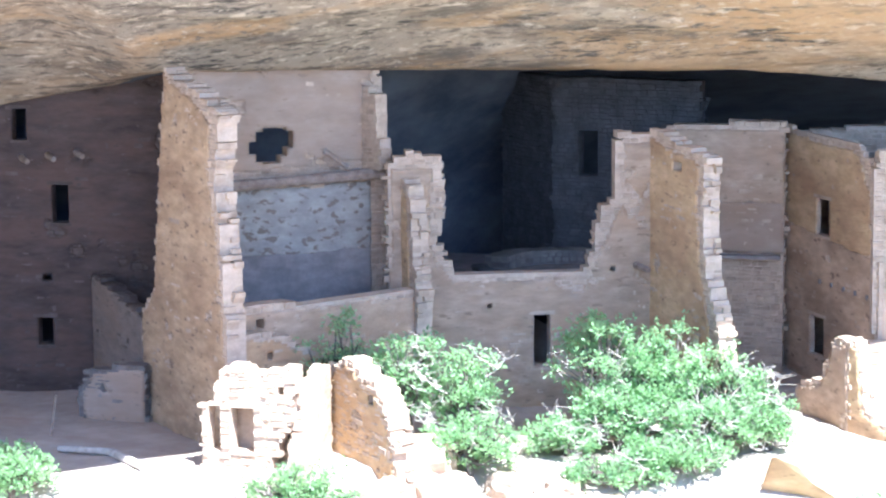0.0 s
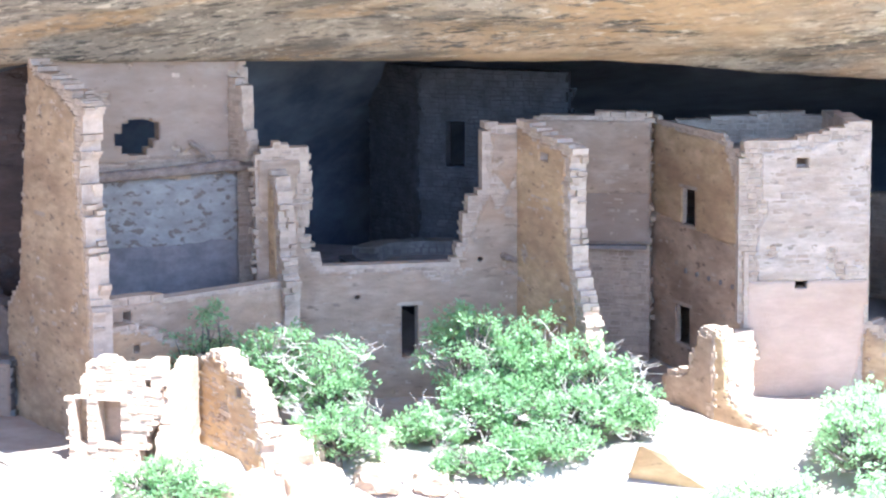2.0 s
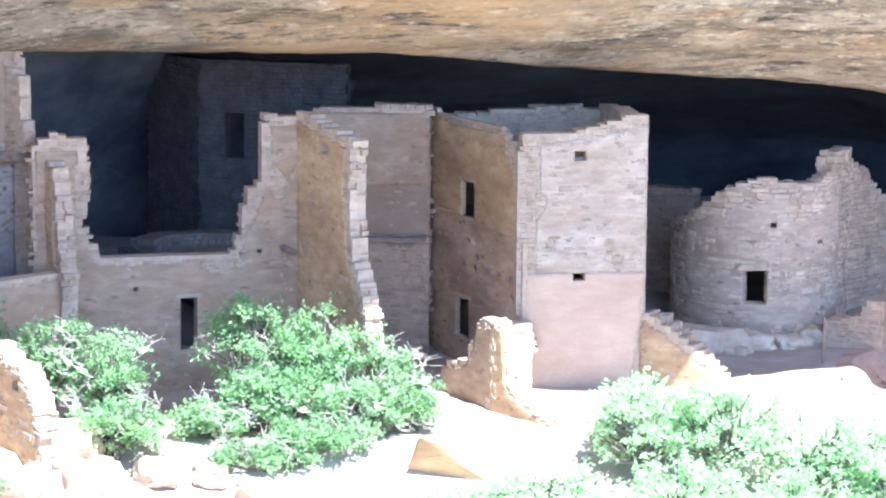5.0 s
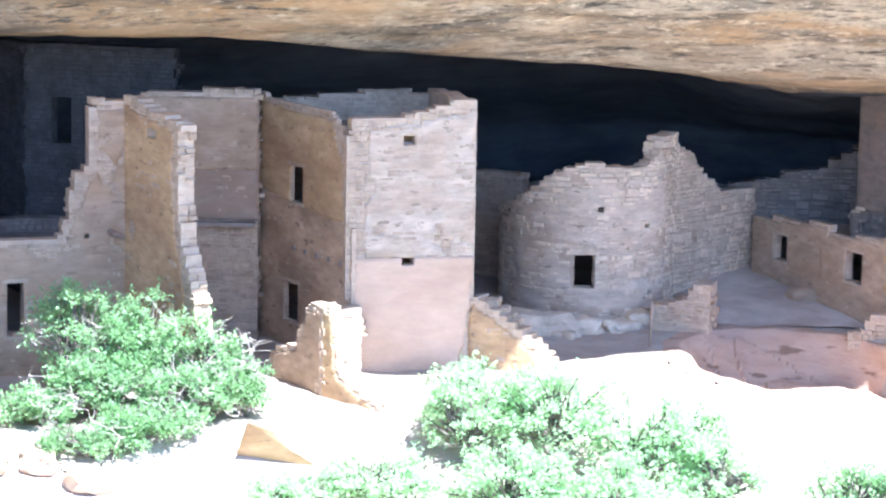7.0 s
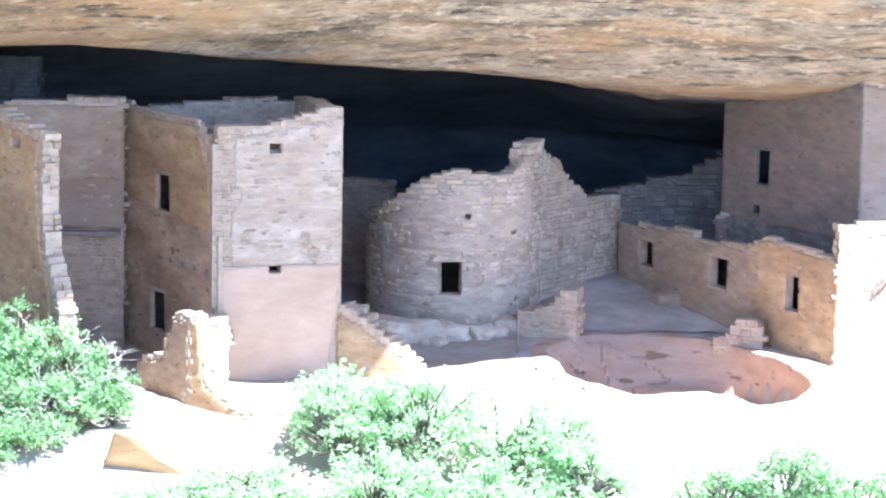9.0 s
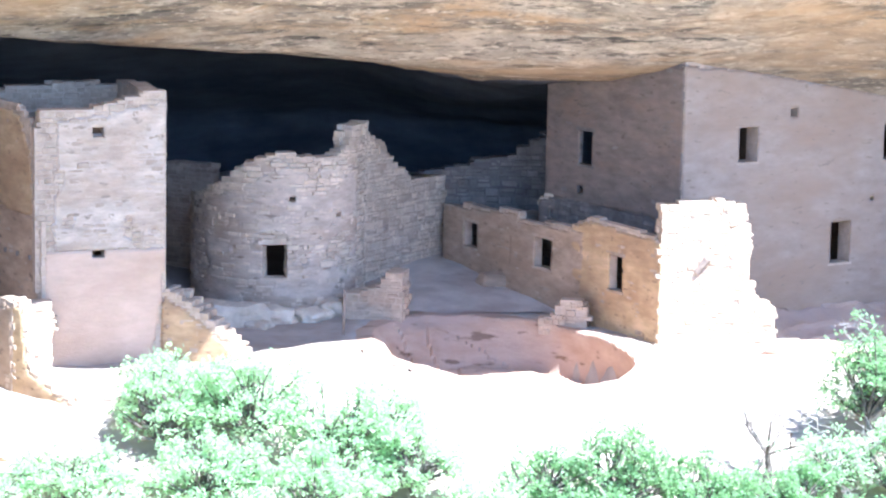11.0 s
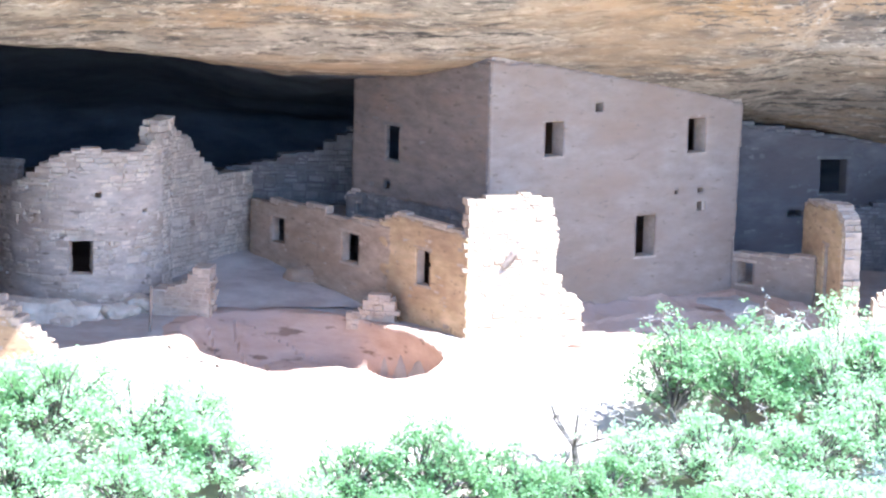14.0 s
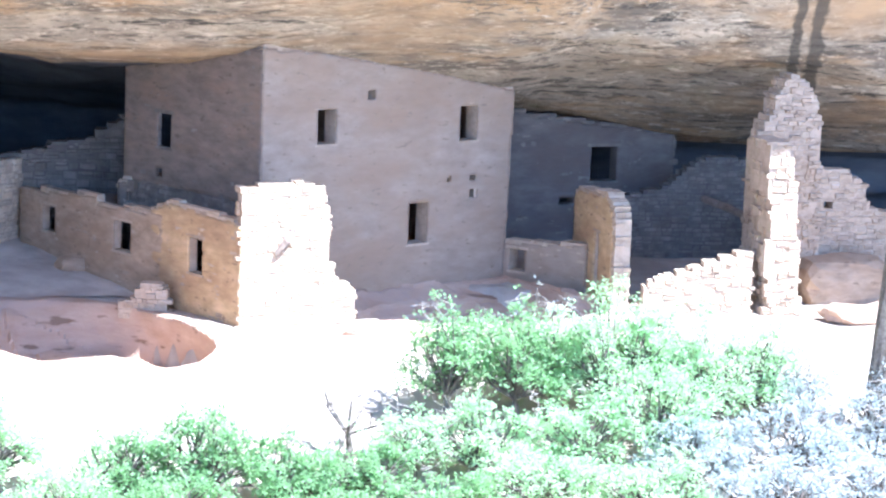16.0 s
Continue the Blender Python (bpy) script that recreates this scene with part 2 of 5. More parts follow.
# ---- builders ----
def thing(name, loc, label, category, group=""):
    ob = new(name)
    ob.location = loc
    ob.empty_display_size = 0.3
    return tagged(ob, label, category, group)


def root_of(ob):
    while ob.parent:
        ob = ob.parent
    return ob


def part(name, verts, faces, material, parent, label="", smooth=False, kind=""):
    """One mesh, given in world metres, as a part of a thing."""
    me = bpy.data.meshes.new(name)
    o = Vector(root_of(parent).location) if parent else Vector()
    me.from_pydata([(v[0] - o.x, v[1] - o.y, v[2] - o.z) for v in verts], [], faces)
    me.materials.append(material)
    me.validate()
    if smooth:
        me.shade_smooth()
    ob = new(name, me)
    ob.parent = parent
    return tagged(ob, label, kind=kind)


BOX = [(0, 3, 2, 1), (4, 5, 6, 7), (0, 1, 5, 4), (1, 2, 6, 5), (2, 3, 7, 6), (3, 0, 4, 7)]


class Line:
    """A straight wall's face from P to Q, left to right as seen from outside."""

    def __init__(self, P, Q):
        self.P, d = Vector((*P, 0)), Vector((*Q, 0)) - Vector((*P, 0))
        self.length, self.u = d.length, d.normalized()

    def at(self, s):
        return self.P + self.u * s, self.u, Vector((self.u.y, -self.u.x, 0))


class Arc:
    """A round wall's face; s runs along the arc from angle a0 (degrees) anticlockwise seen from above."""

    def __init__(self, centre, r, a0, a1):
        self.c, self.r, self.a0 = Vector((*centre, 0)), r, radians(a0)
        self.length = r * radians(a1 - a0)

    def at(self, s):
        a = self.a0 + s / self.r
        n = Vector((math.cos(a), math.sin(a), 0))
        return self.c + n * self.r, Vector((-n.y, n.x, 0)), n


def spans(outline, z):
    xs = []
    for (a, b), (c, d) in zip(outline, outline[1:] + outline[:1]):
        if (b <= z) != (d <= z):
            xs.append(a + (z - b) / (d - b) * (c - a))
    xs.sort()
    return list(zip(xs[::2], xs[1::2]))


def cut(ranges, holes, z0, z1):
    for h0, g0, h1, g1 in holes:
        if g0 < z1 - 0.03 and g1 > z0 + 0.03:
            out = []
            for a, b in ranges:
                if h1 <= a or h0 >= b:
                    out.append((a, b))
                else:
                    out += [(a, h0)] * (h0 - a > 0.02) + [(h1, b)] * (b - h1 > 0.02)
            ranges = out
    return ranges


def stone_mesh(k):
    """A hewn block, 1 x 1 x 1: length x, depth -y (outer face at y = 0), height z, with worn front edges."""
    rng = random.Random(100 + k)
    j = lambda a: rng.uniform(-a, a)
    i = 0.07
    v = [(0, -1, 0), (1, -1, 0), (1, -1, 1), (0, -1, 1),
         (0 + j(.02), -0.06, 0), (1 + j(.02), -0.06, 0), (1 + j(.02), -0.06, 1), (0 + j(.02), -0.06, 1),
         (i + j(.04), j(.03), 2 * i + j(.07)), (1 - i + j(.04), j(.03), 2 * i + j(.07)), (1 - i + j(.04), j(.03), 1 - 2 * i + j(.07)), (i + j(.04), j(.03), 1 - 2 * i + j(.07))]
    f = [(0, 3, 2, 1)] + [(a, (a + 1) % 4, 4 + (a + 1) % 4, 4 + a) for a in range(4)] + [(4 + a, 4 + (a + 1) % 4, 8 + (a + 1) % 4, 8 + a) for a in range(4)] + [(8, 9, 10, 11)]
    return v, f


STONES = [stone_mesh(k) for k in range(10)]
STONE_MESH = {}


def stone_data(k, material):
    if (k, material.name) not in STONE_MESH:
        me = bpy.data.meshes.new("stone")
        me.from_pydata([(x, y, z) for x, y, z in STONES[k][0]], [], [tuple(reversed(f)) for f in STONES[k][1]])
        me.materials.append(material)
        STONE_MESH[k, material.name] = me
    return STONE_MESH[k, material.name]


def inside(outline, s, z):
    hit = False
    for (a, b), (c, d) in zip(outline, outline[1:] + outline[:1]):
        if (b > z) != (d > z) and s < a + (z - b) / (d - b) * (c - a):
            hit = not hit
    return hit


def sheet(root, path, outline, holes, material, keep, name, label="", face=0.03, deep=0.05, step=0.07, seed=3, wavy=0.02, closed=False):
    """A connected layer along a wall, from `face` before it to `deep` behind that, kept where keep(s, z, noise) is above nought."""
    s0, s1 = min(p[0] for p in outline), max(p[0] for p in outline)
    z0, z1 = min(p[1] for p in outline), max(p[1] for p in outline)
    ss = list(np.linspace(s0, s1, max(2, int((s1 - s0) / step) + 1)))
    zs = list(np.linspace(z0, z1, max(2, int((z1 - z0) / step) + 1)))
    for h in holes:
        for v, arr in ((h[0], ss), (h[2], ss), (h[1], zs), (h[3], zs)):
            k = min(range(len(arr)), key=lambda i: abs(arr[i] - v))
            arr[k] = v
    ss, zs = sorted(ss), sorted(zs)
    nz = lambda s, z, f, o=0.0: noise.noise(Vector((s * f + seed * 7.3, z * f + o, seed * 1.7)))
    level = lambda s, z: keep(s, z, 0.6 * nz(s, z, 1.1) + 0.45 * nz(s, z, 3.1, 9) + 0.22 * nz(s, z, 7.0, 4))
    vid, verts, faces, cells = {}, [], [], set()
    for i in range(len(ss) - 1):
        for j in range(len(zs) - 1):
            s, z = (ss[i] + ss[i + 1]) / 2, (zs[j] + zs[j + 1]) / 2
            if any(h[0] < s < h[2] and h[1] < z < h[3] for h in holes) or not inside(outline, s, z):
                continue
            if closed or level(s, z) > 0:
                cells.add((i, j))

    def vert(i, j, back):
        if (i, j, back) not in vid:
            s, z = ss[i], zs[j]
            on = any(abs(s - q) < 0.001 for h in holes for q in (h[0], h[2])) or any(abs(z - q) < 0.001 for h in holes for q in (h[1], h[3]))
            around = sum((i - a, j - b) in cells for a in (0, 1) for b in (0, 1))
            if not closed and not on and around < 4:
                # draw the rim onto the true line of the worn edge
                f, e = level(s, z), 0.01
                gs, gz = (level(s + e, z) - f) / e, (level(s, z + e) - f) / e
                g = gs * gs + gz * gz + 1e-6
                ds, dz = -f * gs / g, -f * gz / g
                r = math.hypot(ds, dz)
                if r < step:
                    s, z = s + ds, z + dz
                else:
                    s, z = s + 0.03 * nz(s, z, 6, 2), z + 0.03 * nz(s, z, 6, 6)
            p, u, n = path.at(s)
            rim = 0.6 if around < 4 and not on else 1.0
            q = p + n * (face - deep if back else face * rim + (wavy * nz(s, z, 1.6, 5) + wavy * 0.7 * noise.noise(Vector((s * 2.4 + seed, z * 8.5, 3.0)))) * rim)
            vid[i, j, back] = len(verts)
            verts.append((q.x, q.y, z))
        return vid[i, j, back]
    for i, j in sorted(cells):
        faces.append((vert(i, j, 0), vert(i + 1, j, 0), vert(i + 1, j + 1, 0), vert(i, j + 1, 0)))
        if closed:
            faces.append((vert(i, j + 1, 1), vert(i + 1, j + 1, 1), vert(i + 1, j, 1), vert(i, j, 1)))
        for di, dj, a, b in ((-1, 0, (0, 1), (0, 0)), (1, 0, (1, 0), (1, 1)), (0, -1, (0, 0), (1, 0)), (0, 1, (1, 1), (0, 1))):
            if (i + di, j + dj) not in cells:
                p, q = (i + a[0], j + a[1]), (i + b[0], j + b[1])
                faces.append((vert(*p, 0), vert(*p, 1), vert(*q, 1), vert(*q, 0)))
    return part(name, verts, faces, material, root, label)


def plaster(root, path, outline, holes, material, keep, name="plaster", label="", proud=0.03, step=0.06, seed=3, wavy=0.022):
    """A worn mud coat on a wall, so thin that the proudest stones come through."""
    ob = sheet(root, path, outline, holes, material, lambda s, z, n: keep(s, z, n) + 0.22, name, label, proud * 0.62, 0.04, step, seed, wavy * 0.62)
    ob.data.shade_smooth()
    return ob


def masonry(root, path, outline, holes=(), thick=0.38, course=0.105, length=(0.11, 0.36), proud=0.016, jag=0.07, lone=150, mats=None, name="wall", label="", seed=1, bare=False):
    """A coursed wall: a mortar core and the blocks laid in it. The first `lone` blocks are objects of their own."""
    rng = random.Random(seed)
    stone, stones = mats or (M_STONE, M_STONES)
    core = sheet(root, path, outline, holes, {M_SHADESTONE: M_SHADEMORTAR, M_BROWNSTONE: M_BROWN, M_DUSK: M_RECESS}.get(stone, M_MORTAR), lambda s, z, n: 1.0, name, label, -0.012, thick - 0.024, 0.12, seed, 0.0, True)
    if bare:
        return core
    top = max(z for _, z in outline)
    z = min(z for _, z in outline)
    sv, sf, singles = [], [], []
    while z < top - 0.03:
        h = course * rng.choice((0.55, 0.75, 0.9, 1.0, 1.1, 1.3, 1.45))
        for a, b in cut(spans(outline, min(z + h / 2, top - 0.01)), holes, z, z + h):
            free = [not any(abs(e - q) < 0.01 for r in holes for q in (r[0], r[2])) for e in (a, b)]
            a += rng.uniform(-jag, jag) * free[0]
            b += rng.uniform(-jag, jag) * free[1]
            s = a
            while s < b - 0.02:
                w = rng.uniform(*length) * (0.7 + 2.2 * h)
                if b - s - w < length[0] * 0.7:
                    w = b - s
                p, u, n = path.at(s + w / 2)
                first, last = s == a and free[0], s + w > b - 0.02 and free[1]
                split = rng.random() < 0.35 and h > 0.13
                cutz = rng.uniform(0.35, 0.65)
                cuts = [0.0, thick - 0.01]
                if (first or last) and thick > 0.25:
                    # a broken end shows several stones through the wall's thickness
                    m = max(2, round(thick / 0.17))
                    cuts = [0.0] + sorted((k + rng.uniform(-0.25, 0.25)) / m * thick for k in range(1, m)) + [thick - 0.01]
                for lo, hi in (((0, cutz), (cutz, 1)) if split else ((0, 1),)):
                    for d0, d1 in zip(cuts, cuts[1:]):
                        out = rng.uniform(-0.4, 1.0) * proud if d0 == 0 else -d0
                        g = rng.uniform(0.006, 0.018)
                        lift = 0.045 * noise.noise(Vector(((s + w / 2) * 0.8, seed * 1.9, z * 0.7)))
                        tilt = rng.uniform(-0.05, 0.05)
                        ea, eb = (rng.uniform(-1, 1) * min(jag * 1.3, 0.1) if e and len(cuts) > 2 else 0.0 for e in (first, last))
                        o = p - u * (w / 2 - g / 2 - ea) + n * out + Vector((0, 0, z + h * lo + g / 2 + lift - tilt * w / 2 + rng.uniform(-0.01, 0.01)))
                        kk = rng.randrange(10)
                        ww, hh, dd = max(0.05, w - g + eb - ea), h * (hi - lo) - g, d1 + out
                        if len(singles) < lone:
                            singles.append((kk, Matrix(((u.x * ww, n.x * dd, 0, o.x), (u.y * ww, n.y * dd, 0, o.y), (tilt * ww, 0, hh, o.z), (0, 0, 0, 1)))))
                        else:
                            base = len(sv)
                            for x, y, q in STONES[kk][0]:
                                sv.append((o.x + u.x * ww * x + n.x * dd * y, o.y + u.y * ww * x + n.y * dd * y, o.z + hh * q + tilt * ww * x))
                            sf += [tuple(base + i for i in reversed(f)) for f in STONES[kk][1]]
                s += w
        z += h
    for h0, g0, h1, g1 in holes:
        if h1 - h0 > 0.25 and g1 - g0 > 0.4:
            for nm, zz, hh, ov, fwd in (("lintel", g1 - 0.004, 0.075, 0.10, 0.026), ("sill", g0 - 0.05, 0.054, 0.05, 0.034)):
                a, u, n = path.at((h0 + h1) / 2)
                w = (h1 - h0) / 2 + ov
                c = [a - u * w + n * fwd, a + u * w + n * fwd, a + u * w - n * (thick * 0.9), a - u * w - n * (thick * 0.9)]
                jz = [rng.uniform(-0.012, 0.012) for _ in range(4)]
                part(nm, [(p.x, p.y, zz) for p in c] + [(p.x, p.y, zz + hh + d) for p, d in zip(c, jz)], BOX, stone, core)
    shift = Matrix.Translation(-Vector(root_of(root).location))
    for kk, m in singles:
        ob = new("stone", stone_data(kk, stone))
        ob.parent = core
        ob.matrix_basis = shift @ m
    if sv:
        part("stonework", sv, sf, stones, core, kind="stuff")
    return core


def slab(root, name, corners, z, thick, material, label=""):
    """A flat piece over plan corners (anticlockwise), its top at z."""
    n = len(corners)
    v = [(x, y, z) for x, y in corners] + [(x, y, z - thick) for x, y in corners]
    f = [tuple(range(n)), tuple(reversed(range(n, 2 * n)))] + [(n + i, n + (i + 1) % n, (i + 1) % n, i) for i in range(n)]
    return part(name, v, f, material, root, label)


def tube(points, radii, sides=7, wob=0.0, seed=0):
    """Verts and faces of a tapered limb through points."""
    rng = random.Random(seed)
    verts, faces = [], []
    for i, (p, r) in enumerate(zip(points, radii)):
        p = Vector(p)
        d = (Vector(points[min(i + 1, len(points) - 1)]) - Vector(points[max(i - 1, 0)])).normalized()
        a = d.cross(Vector((0.31, 0.2, 0.93))).normalized() if abs(d.z) < 0.9 else d.cross(Vector((1, 0, 0))).normalized()
        b = d.cross(a)
        for k in range(sides):
            t = 2 * math.pi * k / sides
            q = p + (a * math.cos(t) + b * math.sin(t)) * r * (1 + rng.uniform(-wob, wob))
            verts.append(tuple(q))
    for i in range(len(points) - 1):
        for k in range(sides):
            faces.append((i * sides + k, i * sides + (k + 1) % sides, (i + 1) * sides + (k + 1) % sides, (i + 1) * sides + k))
    faces.append(tuple(reversed(range(sides))))
    faces.append(tuple(range(len(verts) - sides, len(verts))))
    return verts, faces


def merge(*lists):
    V, F = [], []
    for v, f in lists:
        b = len(V)
        V += v
        F += [tuple(i + b for i in q) for q in f]
    return V, F


def between(table, x):
    return float(np.interp(x, [r[0] for r in table], [r[1] for r in table]))


def boulder(name, at, size, material, label, category="boulder", seed=1, turn=0.0, rough=0.4):
    """A broken block of stone, its foot a little in the ground."""
    bm = bmesh.new()
    bmesh.ops.create_icosphere(bm, subdivisions=3, radius=1)
    rot = Matrix.Rotation(radians(turn), 3, 'Z')
    for v in bm.verts:
        c = v.co.copy()
        m = max(abs(c.x), abs(c.y), abs(c.z))
        c = c.lerp(c / m, 0.55)
        k = 1 + rough * noise.noise(c * 1.1 + Vector((seed * 3.1, 0, 0))) + rough * 0.35 * noise.noise(c * 3.4 + Vector((0, seed, 0)))
        v.co = rot @ Vector((c.x * k * size[0] / 2, c.y * k * size[1] / 2, c.z * k * size[2] / 2))
    me = bpy.data.meshes.new(name)
    bm.to_mesh(me)
    bm.free()
    me.materials.append(material)
    ob = new(name, me)
    ob.location = (at[0], at[1], at[2] + size[2] * 0.38)
    return tagged(ob, label, category, "fallen rocks along the shelf")

# ---- cliff, alcove and ground ----
# the crease where the pale brow turns under into the dark alcove: x, depth, height
# west of x = -22 the unseen cliff comes forward, added to block sky
CREASE_Y = [(-60, -30), (-28, -20), (-24, -10), (-22, -8), (-19, -8.4), (-17.2, -10.2), (-15, -9.1), (-12.4, -7.6), (-8, -6.4), (-3, -4.5), (2, -2.5), (7, -2.0), (10.9, -2.25), (14, -0.8), (17.3, 0.9), (18.6, 2.5), (21, 3.4), (27, 4), (45, 0), (60, -6)]
CREASE_Z = [(-60, 5), (-34, 5.2), (-23, 5.75), (-21, 6.15), (-19, 6.6), (-17.2, 7.08), (-15, 7.02), (-12.4, 6.95), (-9.5, 6.95), (-6, 6.85), (-3, 6.5), (2, 6.15), (6.8, 5.8), (9.6, 5.85), (10.9, 6.0), (14, 5.5), (17.3, 4.75), (18.6, 4.25), (21, 3.65), (23, 3.3), (27, 2.9), (45, 2.4), (60, 2)]
BACK_Y = [(-60, -28), (-28, -18), (-24, -7), (-22, -5.6), (-17, -5.0), (-13, 2), (-9, 8), (-3, 11), (4, 13), (9, 11), (13, 8), (18, 6), (24, 6.5), (30, 6), (45, 2), (60, -5)]
# unseen upper lip, its line set to place the brow's shadow edge
LIP_Y = [(-60, -34), (-26, -27), (-18, -24.5), (-12, -22.6), (-11, -21.6), (-9.3, -19.9), (-7.4, -18.9), (-3, -17.4), (1, -14.4), (2.7, -13.25), (3.5, -13.95), (5.6, -13.7), (8, -11.6), (12, -10.4), (16, -9.6), (18, -9.9), (20, -10.6), (23, -10.2), (26, -9.2), (28, -9.0), (60, -16)]


def cliff():
    xs = np.concatenate([np.arange(-160, -30, 5.0), np.arange(-30, 34, 0.2), np.arange(34, 165, 5.0)])
    verts, faces, rows = [], [], []
    for x in xs:
        yc, zc, yb, yl = between(CREASE_Y, x), between(CREASE_Z, x), between(BACK_Y, x), between(LIP_Y, x)
        yb = max(yb, yc + 1.5)
        dip = between([(-20, 0.2), (4, 0.5), (8, 1.3), (17, 1.3), (20, 0.5), (30, 0.4)], x)
        far = max(0.0, abs(x) - 60)
        prof = [(yb, -3), (yb + 0.4, 1.5), (yb - 0.3, zc * 0.5), (yc + (yb - yc) * 0.6, zc - dip), (yc + 0.7, zc - 0.05 - dip * 0.12), (yc, zc), (yc - 0.5, zc + 0.28), (yc - 5, zc + 2.6), (yl + 3, 11.8), (yl, 15.6), (yl - 0.4, 18), (yl + 1.5, 30), (yl + 10, 34), (yl + 60, 36), (900, 40)]
        prof = [(y - far * 0.35, z) for y, z in prof]
        pts = []
        counts = (4, 4, 10, 10, 3, 4, 40, 8, 5, 3, 6, 4, 4, 4)
        for (a, b), (c, d), n in zip(prof, prof[1:], counts):
            for k in range(n):
                t = k / n
                pts.append((a + (c - a) * t, b + (d - b) * t))
        pts.append(prof[-1])
        row = []
        for i, (y, z) in enumerate(pts):
            if 0 < i < len(pts) - 5 and abs(x) < 60:
                q = Vector((x * 0.16, y * 0.2, z * 0.6))
                w = 0.55 * noise.noise(q) + 0.16 * noise.noise(q * 3.7) + 0.15 * noise.noise(Vector((x * 0.9, y * 1.6, z * 5))) + 0.10 * noise.noise(Vector((x * 2.2, y * 3.4, z * 9)))
                near = min(1.0, 0.12 + abs(y - yc) / 5.0)
                ledge = 0.22 * noise.noise(Vector((x * 0.05, 3.0, z * 3.2)))
                z, y = z + w * near * 0.7, y + ledge * near
            row.append(len(verts))
            verts.append((x, y, z))
        rows.append(row)
    for r, q in zip(rows, rows[1:]):
        for i in range(len(r) - 1):
            faces.append((r[i], r[i + 1], q[i + 1], q[i]))
    ob = part("cliff", verts, faces, M_ROCK, None, smooth=True)
    ob.data.materials.append(M_SHADEROCK)
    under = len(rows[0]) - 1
    # faces behind the brow get the rock with shade in its colour
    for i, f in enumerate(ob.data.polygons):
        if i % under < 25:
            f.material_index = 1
    return tagged(ob, "tan sandstone cliff with a deep shaded alcove", "cliff", kind="structure")


cliff()

# edge of the level shelf before the houses, beyond which the slope falls to the canyon
EDGE_Y = [(-60, -18), (-20, -15.5), (-15, -15), (-9, -12.5), (-4, -11.5), (2, -9.5), (8, -9.0), (13, -8), (19, -7), (26, -7), (60, -14)]


def hollow(x, y):
    """Below one inside the hollow before the court."""
    return ((x - 6.7) / 2.7) ** 2 + ((y + 4.6 + 0.35 * (x - 6.7)) / 3.6) ** 2


def ground_z(x, y):
    e = between(EDGE_Y, x)
    d = e - y
    z = 0.0
    if d > 0:
        z = -0.42 * d - 0.3 * (1 - math.exp(-d / 1.5))
    z = max(z, -12.0 + 0.25 * noise.noise(Vector((x * 0.1, y * 0.1, 0))))
    if y < -33:
        z = max(z, min(9.9, -12 + (-33 - y) * 0.85))
    # the hollow before the court
    r = hollow(x, y)
    if r < 1:
        z -= 1.25 * min(1.0, (1 - r) * between([(5.5, 1.6), (8.0, 3.5)], x))
    # the ledge under the house
    r = ((x - 15.8) / 3.4) ** 2 + ((y + 1.9) / 2.0) ** 2
    if r < 1:
        z -= 1.0 * min(1.0, (1 - r) * 3)
    # floors rise towards the back of the alcove
    if d < 0:
        z += 0.11 * max(0.0, y - between([(-25, -9), (-9, -5), (0, -1), (6, -1.2), (12, 0), (26, -1)], x))
        z = min(z, 2.2)
    if abs(x) < 40 and y > -34:
        z += 0.07 * noise.noise(Vector((x * 0.7, y * 0.7, 2))) + 0.03 * noise.noise(Vector((x * 2.3, y * 2.3, 5)))
    return z


def ground():
    xs = np.concatenate([[-900, -500, -250, -120, -70], np.arange(-40, 40.1, 0.28), [70, 120, 250, 500, 900]])
    ys = np.concatenate([[-900, -500, -250, -120, -80, -70, -64, -60, -56, -52, -48, -44, -40, -36, -33, -30, -27, -24, -22], np.arange(-20, 6, 0.26), [7, 8, 10, 12, 14, 17]])
    nx = len(xs)
    verts = [(x, y, ground_z(x, y) - 1.5 * min(1.0, 10 * max(0.0, 1.14 - hollow(x, y)))) for y in ys for x in xs]
    faces = [(j * nx + i, j * nx + i + 1, (j + 1) * nx + i + 1, (j + 1) * nx + i) for j in range(len(ys) - 1) for i in range(nx - 1)]
    return tagged(part("ground", verts, faces, M_GROUND, None, smooth=True), "pale dusty ground of the shelf and slope", "ground", kind="structure")


ground()


def bedrock_face(name, x0, x1, rim, run, drop, label, seed=0):
    """A sloping face of pink bedrock, broken by a few ledges."""
    verts, faces = [], []
    nu, nv = int((x1 - x0) * 10), 40
    for i in range(nu + 1):
        x = x0 + (x1 - x0) * i / nu
        top = between(rim, x)
        for j in range(nv + 1):
            v = j / nv
            y = top + 0.6 - run * v
            z = 0.16 - drop * max(0.0, v - 0.12) ** 0.85 - 0.3 * math.floor(4 * v + 1.3 * noise.noise(Vector((x * 0.5 + seed, v * 2, 1)))) / 4
            z += 0.10 * noise.noise(Vector((x * 1.2, y * 1.4, 4 + seed))) * min(1, v * 5) + 0.04 * noise.noise(Vector((x * 4, y * 4, 9)))
            z -= 0.9 * max(0.0, 1 - (x - x0) / 0.5) + 0.9 * max(0.0, 1 - (x1 - x) / 0.5)
            verts.append((x, y, z))
    for i in range(nu):
        for j in range(nv):
            a = i * (nv + 1) + j
            faces.append((a, a + 1, a + nv + 2, a + nv + 1))
    return tagged(part(name, verts, faces, M_PINKROCK, None), label, "rock", kind="structure")


